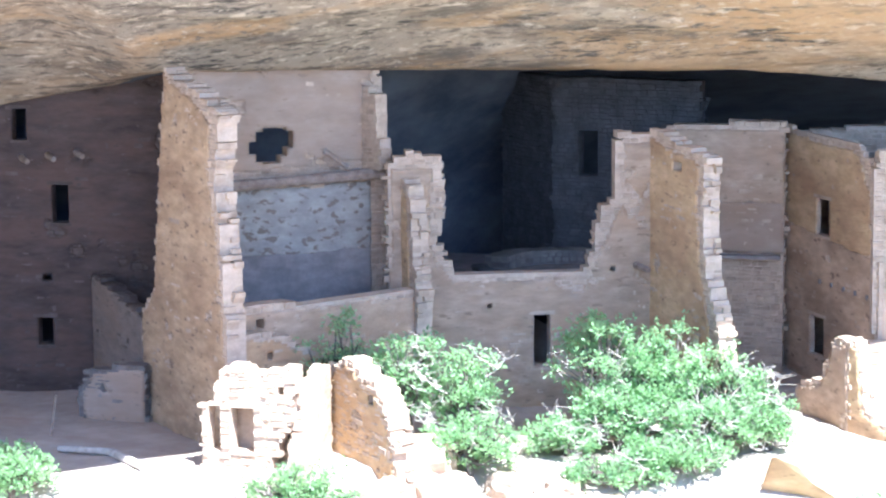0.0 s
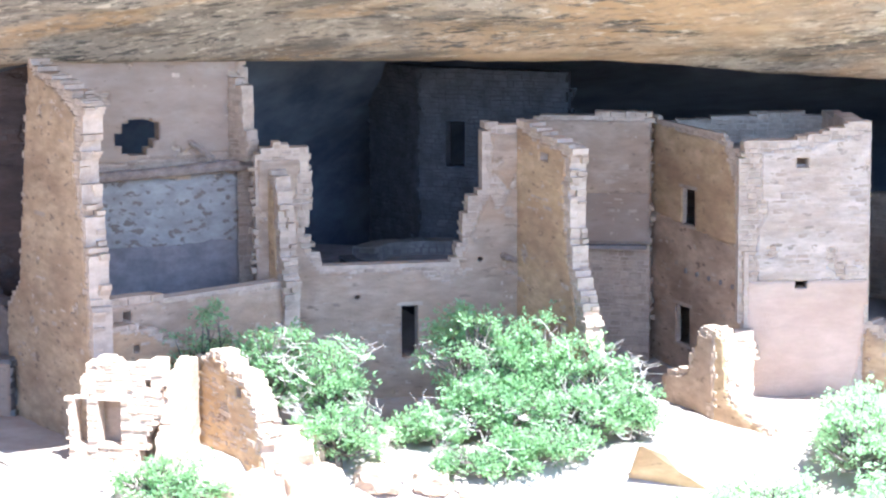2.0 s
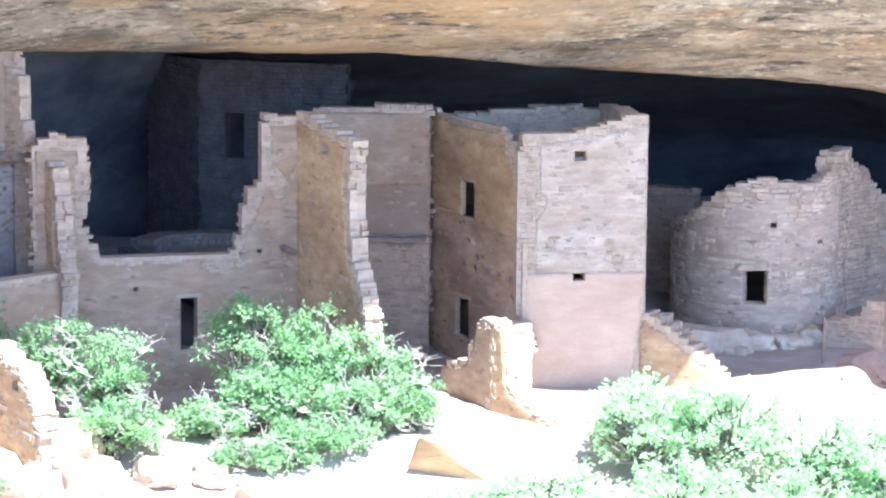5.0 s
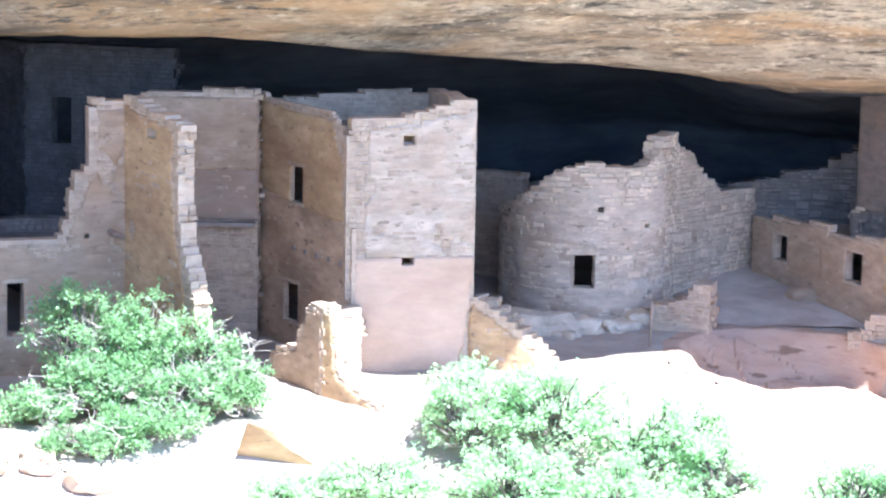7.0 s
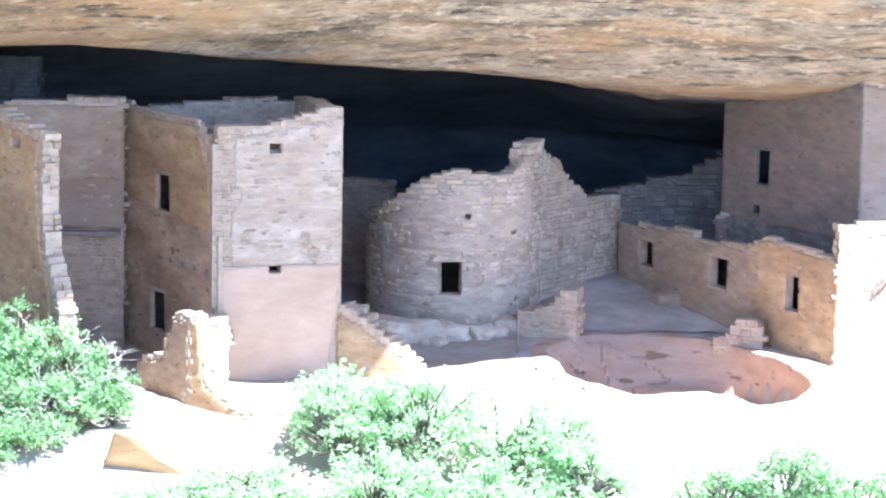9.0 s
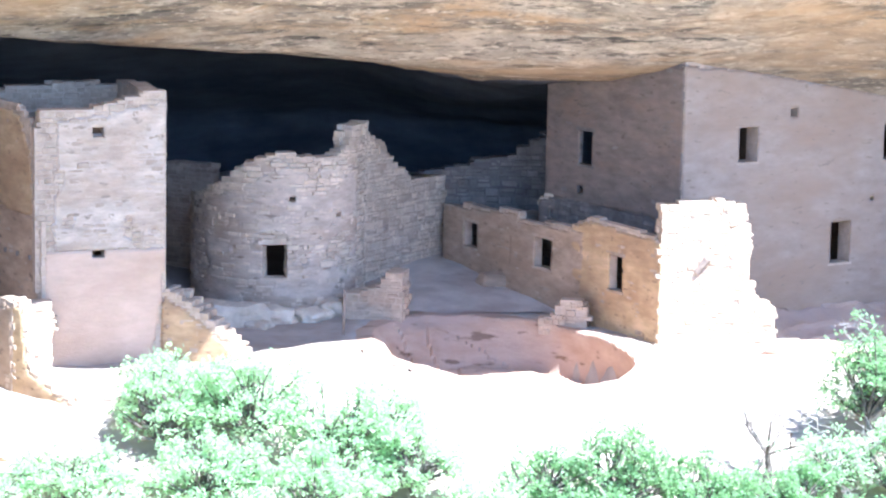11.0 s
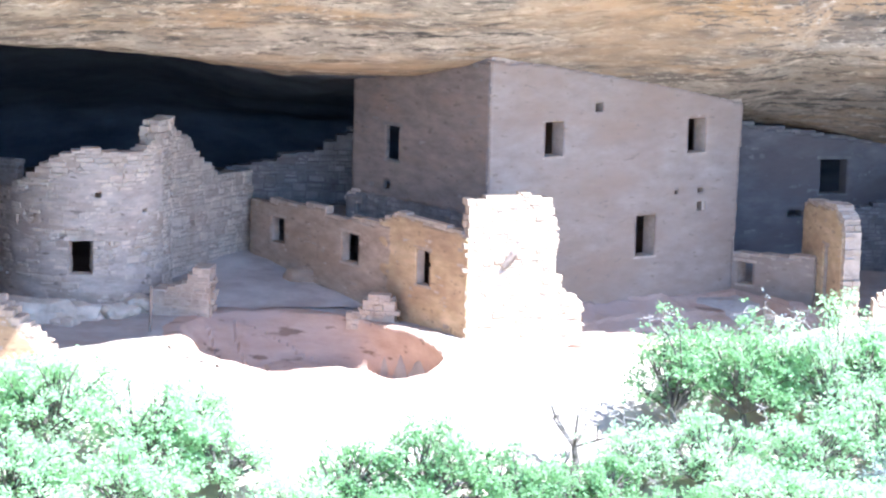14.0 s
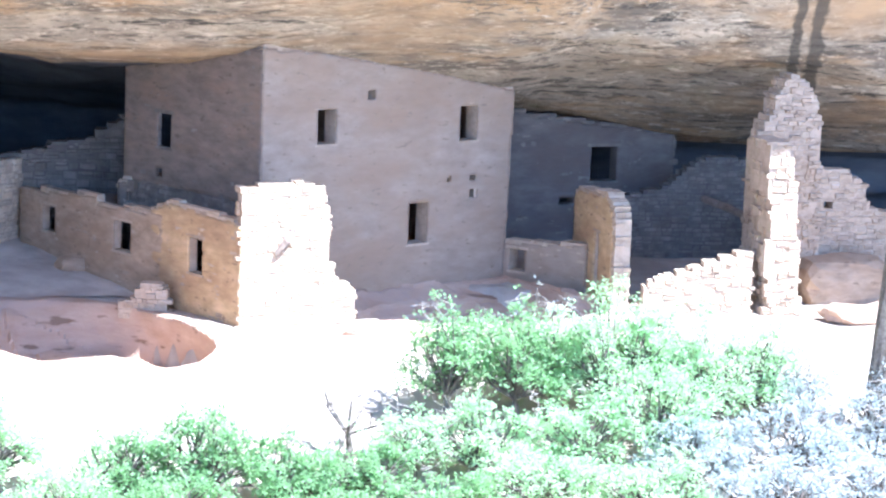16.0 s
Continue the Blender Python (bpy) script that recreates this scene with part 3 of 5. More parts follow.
def basin():
    """The bare pink bedrock of the hollow, cracked into a few ledges."""
    xs, ys = np.arange(3.2, 10.2, 0.06), np.arange(-9.3, -0.2, 0.06)
    ids, verts, faces = {}, [], []

    def vert(i, j):
        if (i, j) not in ids:
            x, y = float(xs[i]), float(ys[j])
            deep = max(0.0, 1 - hollow(x, y))
            shelf = math.floor(3.2 * noise.noise(Vector((x * 0.45 + 0.2 * y, y * 0.35, 1.0))) + 2) * 0.10
            z = ground_z(x, y) + min(1.0, deep * 5) * (shelf + 0.10 * noise.noise(Vector((x * 1.3, y * 1.3, 4))) + 0.04 * noise.noise(Vector((x * 4, y * 4, 9)))) + 0.03 - 0.2 * max(0.0, hollow(x, y) - 1.12)
            # the eastern bank is undercut
            bank = min(1.0, deep * 3.5) * min(1.0, max(0.0, x - 6.8) / 1.3)
            ids[i, j] = len(verts)
            verts.append((x + 0.65 * bank, y - 0.1 * bank, z))
        return ids[i, j]
    for i in range(len(xs) - 1):
        for j in range(len(ys) - 1):
            if hollow(float(xs[i]) + 0.03, float(ys[j]) + 0.03) < 1.3:
                faces.append((vert(i, j), vert(i + 1, j), vert(i + 1, j + 1), vert(i, j + 1)))
    return tagged(part("bedrock_basin", verts, faces, M_PINKROCK, None), "cracked pink bedrock hollow below the court", "rock", kind="structure")


basin()
bedrock_face("bedrock_ledge", 12.8, 19.6, [(12.8, -2.3), (13.7, -1.3), (17.6, 0.5), (18.4, -1.6), (19.6, -2.2)], 2.6, 1.1, "low pink bedrock ledge under the plastered house", 3)


def court_floor():
    """The trodden clay floor of the court, a thin skin over the ground."""
    verts, faces = [], []
    n = 36
    for i in range(n + 1):
        for j in range(n + 1):
            u, v = i / n, j / n
            y = -0.75 + 5.0 * v
            x0, x1 = 4.75 + 0.35 * v, 8.6 - 1.9 * v
            x = x0 + (x1 - x0) * u
            verts.append((x, y, ground_z(x, y) + 0.05 + 0.02 * noise.noise(Vector((x, y, 3)))))
    for i in range(n):
        for j in range(n):
            a = i * (n + 1) + j
            faces.append((a, a + n + 1, a + n + 2, a + 1))
    return tagged(part("court_floor", verts, faces, M_FLOOR, None, smooth=True), "pale trodden clay floor of the court", "floor", kind="structure")


court_floor()

# ---- western houses ----
def block_house_west():
    h = thing("cliff_house", (-20, -8, 0), "tall shaded stone house with small dark windows", "ruin")
    p = Line((-24.5, -8.5), (-17.0, -7.3))
    holes = [(3.62, 5.37, 3.92, 6.04), (4.42, 3.61, 4.77, 4.43), (4.05, 0.99, 4.36, 1.6), (4.17, 2.38, 4.37, 2.52)]
    out = [(0, -0.3), (7.5, -0.3), (7.5, 7.6), (4.5, 7.3), (3.4, 6.9), (0, 6.6)]
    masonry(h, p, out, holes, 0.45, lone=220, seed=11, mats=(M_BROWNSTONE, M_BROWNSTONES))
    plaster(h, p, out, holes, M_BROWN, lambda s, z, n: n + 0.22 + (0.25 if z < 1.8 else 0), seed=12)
    for s, z in ((3.72, 5.03), (4.28, 5.08), (4.88, 5.14)):
        c, u, n = p.at(s)
        c.z = z
        part("roof_beam", *tube([c - n * 0.3, c + n * 0.2 + u * 0.12 - Vector((0, 0, 0.02)), c + n * 0.5 + u * 0.3 - Vector((0, 0, 0.06))], [0.07, 0.065, 0.055], 8, 0.1), M_WOOD, h, "short weathered beam end")
    # low wall and stub take darker coats in place of the deeper shade
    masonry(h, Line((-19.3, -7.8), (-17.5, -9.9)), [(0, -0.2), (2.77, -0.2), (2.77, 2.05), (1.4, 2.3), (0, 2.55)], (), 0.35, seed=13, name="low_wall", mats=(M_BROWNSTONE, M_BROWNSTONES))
    plaster(h, Line((-19.3, -7.8), (-17.5, -9.9)), [(0, -0.1), (2.77, -0.1), (2.77, 2.0), (1.4, 2.25), (0, 2.5)], (), M_SHADED, lambda s, z, n: n + 0.35, seed=14)
    masonry(h, Line((-18.75, -10.35), (-17.3, -10.5)), [(0.1, -0.2), (1.45, -0.2), (1.45, 1.15), (0.9, 1.1), (0.3, 1.0), (0, 0.5)], (), 0.4, seed=15, name="stub_wall", mats=(M_DUSK, M_DUSKS))
    plaster(h, Line((-18.75, -10.35), (-17.3, -10.5)), [(0.15, -0.15), (1.45, -0.15), (1.45, 1.05), (0.9, 1.02), (0.35, 0.9), (0.1, 0.5)], (), M_PINK, lambda s, z, n: n + 0.3, seed=16, name="stub_plaster")


block_house_west()


def open_room_house():
    h = thing("ruined_house", (-14, -9, 0), "ruined two-storey stone house, its front fallen open", "ruin")
    wing = Line((-17.5, -9.9), (-14.72, -13.3))
    L = wing.length
    out = [(0, -0.3), (L - 0.3, -0.3), (L, 1.5), (L - 0.05, 2.6), (L - 0.25, 4.2), (L - 0.5, 5.3), (L - 0.15, 6.5), (L - 1.4, 6.85), (L - 2.6, 7.05), (1.5, 7.2), (1.1, 5.0), (0.7, 2.7), (0, 2.1)]
    masonry(h, wing, out, [(L - 2.65, 3.0, L - 2.3, 4.2)], 0.42, lone=60, seed=21, jag=0.09, name="wing_wall")
    plaster(h, wing, [(0.02, -0.2), (L - 0.35, -0.2), (L - 0.12, 1.5), (L - 0.2, 2.6), (L - 0.4, 4.2), (L - 0.75, 5.3), (L - 0.6, 6.3), (L - 1.5, 6.7), (L - 2.6, 6.94), (1.5, 7.1), (1.12, 5.0), (0.74, 2.7), (0.02, 2.05)], [], M_TAN, lambda s, z, n: n + 0.22, seed=22, name="wing_plaster")
    back = Line((-17.3, -9.9), (-12.4, -7.2))
    win = [(2.06, 5.24, 2.22, 5.52), (2.21, 5.1, 2.36, 5.74), (2.35, 5.06, 2.72, 5.8), (2.71, 5.2, 2.86, 5.8), (2.85, 5.36, 2.98, 5.72)]
    masonry(h, back, [(0.6, -0.2), (5.6, -0.2), (5.6, 4.9), (4.95, 5.0), (4.75, 7.4), (0.7, 7.6)], win, 0.4, lone=100, seed=23, name="back_wall", jag=0.03)
    # darker coat here stands in for the shade of the recessed room
    plaster(h, back, [(0.7, 4.85), (4.75, 5.05), (4.7, 7.35), (0.7, 7.5)], win, M_PINK, lambda s, z, n: n + 0.12, seed=24, name="upper_plaster", proud=0.04)
    plaster(h, back, [(0.65, 3.1), (4.6, 3.2), (4.6, 4.62), (0.65, 4.5)], [], M_WHITE, lambda s, z, n: n + 0.95 - 0.9 * max(0, z - 4.35), seed=25, name="white_plaster", proud=0.045, label="flaking grey-white lime wash")
    plaster(h, back, [(0.65, 1.6), (4.6, 1.6), (4.6, 3.25), (0.65, 3.15)], [], M_SOOT, lambda s, z, n: n + 0.5, seed=26, name="lower_plaster", proud=0.05, label="grey sooty plaster")
    a, u, n = back.at(0.6)
    b, _, _ = back.at(5.3)
    part("floor_ledge", *tube([a + n * 0.2 + Vector((0, 0, 4.62)), (a + b) / 2 + n * 0.22 + Vector((0, 0, 4.72)), b + n * 0.25 + Vector((0, 0, 4.84))], [0.12, 0.1, 0.12], 8, 0.15), M_WOOD, h, "grey weathered floor beam along the wall")
    c, _, _ = back.at(3.6)
    part("broken_beam", *tube([c + n * 0.1 + Vector((0, 0, 5.3)), c + n * 0.3 + u * 0.45 + Vector((0, 0, 4.95))], [0.06, 0.05], 7, 0.1), M_WOOD, h)
    side = Line((-12.95, -7.6), (-11.95, -9.3))
    masonry(h, side, [(0, 1.5), (1.97, 1.5), (1.97, 2.6), (1.75, 3.2), (1.5, 4.6), (0.9, 4.85), (0, 4.9)], (), 0.34, seed=27, name="side_wall", jag=0.08)
    plaster(h, side, [(0, 1.5), (1.7, 1.5), (1.5, 3.2), (1.3, 4.5), (0, 4.75)], [], M_OCHRE, lambda s, z, n: n + 0.3, seed=28, name="side_plaster")
    c, u, n = back.at(4.42)
    c2 = c + n * 0.55 + u * 0.22
    masonry(h, Line((c.x, c.y), (c2.x, c2.y)), [(-0.1, 4.9), (0.62, 4.9), (0.55, 5.6), (0.45, 5.9), (0.5, 6.35), (0.1, 6.55), (-0.1, 6.5)], (), 0.3, seed=127, name="upper_stub", jag=0.05)
    slab(h, "floor", [(-14.9, -12.8), (-12.0, -9.1), (-12.6, -7.3), (-16.6, -9.5)], 2.05, 0.25, M_SOOT)
    low = Line((-14.75, -12.65), (-11.95, -9.1))
    masonry(h, low, [(0, -0.3), (4.5, -0.3), (4.5, 2.62), (3.0, 2.6), (1.5, 2.66), (0, 2.76)], [(0.5, 2.3, 0.7, 2.5)], 0.4, lone=60, seed=29, name="low_front_wall", jag=0.03)
    plaster(h, low, [(0, -0.2), (4.5, -0.2), (4.5, 2.5), (0, 2.6)], [(0.5, 2.3, 0.7, 2.5)], M_PLASTER, lambda s, z, n: n + 0.38, seed=30, name="low_plaster")
    outer = Line((-14.5, -12.95), (-12.7, -10.7))
    masonry(h, outer, [(-0.1, -0.2), (2.8, -0.2), (2.8, 1.55), (1.9, 1.7), (1.3, 1.95), (0.8, 2.22), (0, 2.3)], [(0.55, 1.75, 0.68, 1.9)], 0.4, seed=129, name="outer_low_wall", jag=0.06, lone=100)
    plaster(h, outer, [(0, -0.1), (2.7, -0.1), (2.7, 1.45), (1.9, 1.6), (1.3, 1.82), (0.8, 2.1), (0, 2.2)], [(0.55, 1.75, 0.68, 1.9)], M_OCHRE, lambda s, z, n: n + 0.2, seed=130, name="outer_low_plaster")
    mid = Line((-12.3, -8.45), (-7.55, -6.8))
    holes = [(2.56, 0.81, 2.9, 1.92), (1.6, 2.08, 1.7, 2.17), (0.13, 0.8, 0.33, 1.7), (4.15, 2.78, 4.25, 2.87)]
    out = [(-0.4, -0.3), (5.05, -0.3), (5.05, 5.55), (4.35, 5.58), (4.33, 4.3), (3.95, 4.12), (3.85, 3.4), (3.6, 2.75), (0.95, 2.75), (0.55, 3.45), (0.75, 4.05), (0.64, 5.22), (0.0, 5.3), (-0.4, 5.1)]
    masonry(h, mid, out, holes, 0.42, lone=80, seed=31, name="front_wall", jag=0.07)
    plaster(h, mid, [(-0.4, -0.2), (5.05, -0.2), (5.05, 5.4), (4.45, 5.4), (4.4, 4.2), (4.0, 3.3), (3.7, 2.6), (0.9, 2.6), (0.4, 3.4), (0.5, 5.0), (-0.35, 5.0)], holes, M_PLASTER, lambda s, z, n: n + 0.12 + (0.2 if z < 2.5 else -0.05), seed=32, name="front_plaster")
    d = Line((-7.6, -6.8), (-6.0, -9.35))
    out = [(0, -0.3), (d.length, -0.3), (d.length + 0.35, 1.4), (d.length + 0.1, 2.3), (2.62, 3.1), (2.45, 4.5), (2.6, 5.35), (1.2, 5.5), (0.5, 5.6), (0, 5.6)]
    masonry(h, d, out, [(1.1, 4.97, 1.55, 5.15), (2.05, 1.0, 2.4, 1.8)], 0.36, lone=0, seed=33, name="buttress_wall", jag=0.1)
    plaster(h, d, [(0, -0.2), (2.9, -0.2), (2.95, 1.4), (2.75, 2.3), (2.4, 3.1), (2.2, 4.5), (2.35, 5.2), (1.1, 5.35), (0, 5.5)], [(1.1, 4.97, 1.55, 5.15), (2.05, 1.0, 2.4, 1.8)], M_OCHRE, lambda s, z, n: n + 0.36, seed=34, name="buttress_plaster")
    masonry(h, Line((-7.6, -3.2), (-5.2, -3.2)), [(0, -0.2), (2.4, -0.2), (2.4, 5.4), (0, 5.38)], (), 0.4, seed=35, name="inner_wall")
    plaster(h, Line((-7.6, -3.2), (-5.2, -3.2)), [(0, 3.72), (2.4, 3.72), (2.4, 5.3), (0, 5.3)], (), M_PLASTER, lambda s, z, n: n + 0.5, seed=36, name="inner_plaster")
    plaster(h, Line((-7.6, -3.2), (-5.2, -3.2)), [(0, 2.62), (2.4, 2.62), (2.4, 3.75), (0, 3.75)], (), M_PINK, lambda s, z, n: n + 0.6, seed=136, name="lower_inner_plaster", proud=0.026)
    part("wall_beam", *tube([(-7.95, -6.75, 2.9), (-7.8, -7.1, 2.9), (-7.55, -7.35, 2.86)], [0.07, 0.065, 0.055], 8, 0.1), M_WOOD, h, "short beam end in the wall's corner")
    slab(h, "upper_floor", [(-7.4, -3.42), (-5.25, -3.42), (-5.25, -3.2), (-7.4, -3.2)], 2.6, 0.08, M_SOOT)
    masonry(h, Line((-10.6, -1.2), (-7.15, -1.8)), [(0, -0.2), (3.45, -0.2), (3.45, 6.2), (0, 6.2)], [(0.62, 4.0, 1.08, 5.05)], 0.4, seed=37, name="rear_house_wall", mats=(M_SHADESTONE, M_SHADESTONES))
    masonry(h, Line((-12.1, 0.6), (-10.6, -1.2)), [(0, -0.2), (2.35, -0.2), (2.35, 6.2), (0, 6.2)], (), 0.4, seed=38, name="rear_side_wall", mats=(M_SHADESTONE, M_SHADESTONES))
    slab(h, "terrace_floor", [(-12.4, -8.0), (-7.9, -6.5), (-7.4, -1.9), (-13.5, -1.0)], 2.15, 0.3, M_SOOT, "dusty grey terrace floor")
    masonry(h, Arc((-9.9, -4.3), 1.9, 190, 350), [(0, 2.1), (5.3, 2.1), (5.3, 2.45), (0, 2.45)], (), 0.35, seed=39, name="kiva_rim", mats=(M_SHADESTONE, M_SHADESTONES))
    masonry(h, Arc((-9.9, -3.6), 1.9, 10, 170), [(0, 2.1), (5.3, 2.1), (5.3, 2.4), (0, 2.4)], (), 0.6, seed=40, name="kiva_bench", mats=(M_DUSK, M_DUSKS))


open_room_house()

# ---- square tower, round tower, court ----
def square_tower():
    h = thing("tower_house", (-3, -5, 0), "two-storey square stone tower with patchy tan plaster", "tower")
    left = Line((-5.25, -2.55), (-3.0, -6.4))
    L = left.length
    holes = [(L - 2.85, 3.19, L - 2.2, 3.98), (L - 3.1, 0.58, L - 2.4, 1.43)]
    out = [(0, -0.3), (L, -0.3), (L + 0.05, 2.3), (L - 0.15, 4.4), (L - 0.5, 5.0), (L - 0.95, 5.28), (2.0, 5.25), (0, 5.3)]
    masonry(h, left, out, holes, 0.12, lone=60, seed=41, name="side_wall", jag=0.04)
    plaster(h, left, [(0, 3.3), (L - 0.25, 3.0), (L - 0.4, 4.3), (L - 0.9, 5.1), (2, 5.15), (0, 5.2)], holes, M_OCHRE, lambda s, z, n: n + 0.45, seed=42, name="side_plaster")
    plaster(h, left, [(0, -0.2), (L - 0.06, -0.2), (L - 0.1, 2.2), (L - 0.25, 3.02), (0, 3.32)], holes, M_REDPLASTER, lambda s, z, n: n + 0.42, seed=142, name="lower_side_plaster", proud=0.026)
    for k in range(5):
        s = L - 2.6 + k * 0.55
        c, u, n = left.at(s)
        c.z = 2.2
        part("beam_socket", *tube([c - n * 0.1, c + n * 0.045], [0.07, 0.06], 6, 0.2, k), M_SOOT, h)
    front = Line((-3.0, -6.4), (-0.45, -5.75))
    holes = [(1.1, 4.7, 1.32, 4.9), (1.08, 2.2, 1.34, 2.36)]
    out = [(0, -0.3), (2.3, -0.3), (2.58, 1.45), (2.63, 5.55), (2.4, 5.62), (1.2, 5.3), (0.0, 5.2), (-0.1, 4.5)]
    masonry(h, front, out, holes, 0.4, lone=220, seed=43, name="front_wall", jag=0.03)
    plaster(h, front, [(0.08, -0.2), (2.3, -0.2), (2.55, 1.45), (2.6, 2.4), (0.1, 2.4)], holes, M_SALMON, lambda s, z, n: n + 0.9 - 1.7 * max(0, z - 1.85), seed=44, name="front_plaster", proud=0.045, wavy=0.014)
    plaster(h, front, [(0.3, 2.3), (2.6, 2.3), (2.6, 5.4), (0.35, 5.0)], holes, M_WASH, lambda s, z, n: n + 0.12, seed=45, name="upper_plaster", proud=0.016, wavy=0.008)
    right = Line((-0.45, -5.75), (-1.2, -1.6))
    masonry(h, right, [(0, -0.2), (4.2, -0.2), (4.2, 5.45), (0, 5.55)], (), 0.4, seed=46, name="east_wall", bare=True)
    rear = Line((-5.25, -2.55), (-1.2, -1.8))
    masonry(h, rear, [(0, -0.2), (4.1, -0.2), (4.1, 5.3), (2.5, 5.32), (1.2, 5.25), (0, 5.15)], (), 0.4, seed=47, name="rear_wall")
    slab(h, "roof", [(-3.05, -6.25), (-0.6, -5.6), (-1.2, -1.7), (-5.2, -2.5)], 4.75, 0.2, M_GROUND, "dusty earth roof")
    masonry(h, Line((-3.12, -6.85), (-2.74, -6.8)), [(0, -0.2), (0.38, -0.2), (0.38, 1.35), (0, 1.4)], (), 0.4, seed=48, name="pier")
    step = Line((-4.6, -6.9), (-3.42, -8.85))
    masonry(h, step, [(0, -0.3), (2.28, -0.3), (2.28, 1.75), (1.6, 1.68), (1.52, 1.3), (1.25, 1.2), (1.15, 0.78), (0.6, 0.7), (0.1, 0.55)], (), 0.3, seed=50, name="step_wall", jag=0.06)
    plaster(h, step, [(0.05, -0.2), (2.26, -0.2), (2.26, 1.68), (1.6, 1.58), (1.5, 1.15), (1.15, 0.7), (0.1, 0.48)], (), M_PLASTER, lambda s, z, n: n + 0.35, seed=52, name="step_plaster")
    spur = Line((-3.42, -8.8), (-2.17, -10.32))
    outline = [(0, -0.3), (1.95, -0.3), (1.9, 0.08), (1.4, 0.22), (0.85, 0.4), (0.5, 0.55), (0.42, 1.1), (0.33, 1.75), (0, 1.82)]
    masonry(h, spur, outline, (), 0.3, seed=49, name="spur_wall", jag=0.05)
    plaster(h, spur, [(s * 0.98, z - 0.07) for s, z in outline], (), M_OCHRE, lambda s, z, n: n + 0.25, seed=53, name="spur_plaster")
    masonry(h, Line((-0.5, -5.8), (1.5, -6.6)), [(-0.1, -0.3), (2.0, -0.3), (1.6, 0.4), (0.9, 1.0), (0.3, 1.4), (0, 1.5)], (), 0.6, seed=51, name="east_stub", jag=0.12)
    plaster(h, Line((-0.5, -5.8), (1.5, -6.6)), [(-0.1, -0.3), (1.8, -0.3), (1.5, 0.35), (0.8, 0.9), (0, 1.35)], (), M_OCHRE, lambda s, z, n: n + 0.4, seed=54, name="stub_plaster")


square_tower()


def round_tower():
    h = thing("round_tower", (2.1, 1.2, 0), "broken round tower of rough grey-tan stone", "tower")
    r = 2.02
    p = Arc((2.1, 1.25), r, 170, 395)
    k = r * math.pi / 180
    S = lambda a: (a - 170) * k
    out = [(S(170), -0.4), (S(395), -0.4), (S(395), 3.4), (S(372), 3.9), (S(352), 4.2), (S(325), 4.2), (S(318), 3.7), (S(300), 3.55), (S(270), 3.7), (S(245), 3.45), (S(225), 2.95), (S(200), 2.6), (S(170), 2.5)]
    a = 266
    holes = [(S(a) - 0.27, 0.85, S(a) + 0.27, 1.63), (S(275), 2.6, S(275) + 0.14, 2.72), (S(308), 2.2, S(308) + 0.16, 2.31)]
    masonry(h, p, out, holes, 0.4, 0.125, (0.09, 0.44), 0.045, 0.1, 290, (M_GREY, M_GREYS), seed=61)
    plaster(h, p, [(S(185), -0.3), (S(330), -0.3), (S(330), 3.3), (S(270), 3.4), (S(230), 2.7), (S(185), 2.3)], holes, M_WASH, lambda s, z, n: n + 0.02, seed=64, proud=0.04, wavy=0.03)
    # unseen disc added to keep daylight out of the dark doorway
    slab(h, "inner_floor", [(2.1 + 1.8 * math.cos(a * math.pi / 8), 1.25 + 1.8 * math.sin(a * math.pi / 8)) for a in range(16)], 2.35, 0.2, M_GROUND)
    masonry(h, Line((-0.5, 3.2), (0.6, 2.6)), [(0, -0.3), (1.2, -0.3), (1.2, 2.9), (0, 2.9)], (), 0.4, seed=62, name="rear_wall")
    masonry(h, Line((4.0, 1.6), (7.2, 5.4)), [(0, -0.2), (5, -0.2), (5, 2.4), (3.6, 2.5), (2.4, 2.5), (1.6, 2.9), (1.0, 3.5), (0.3, 3.9), (0, 3.9)], [(1.0, 1.45, 1.2, 1.6)], 0.45, 0.15, (0.16, 0.45), 0.03, 0.12, 0, (M_GREY, M_GREYS), seed=63, name="broken_wall")


round_tower()


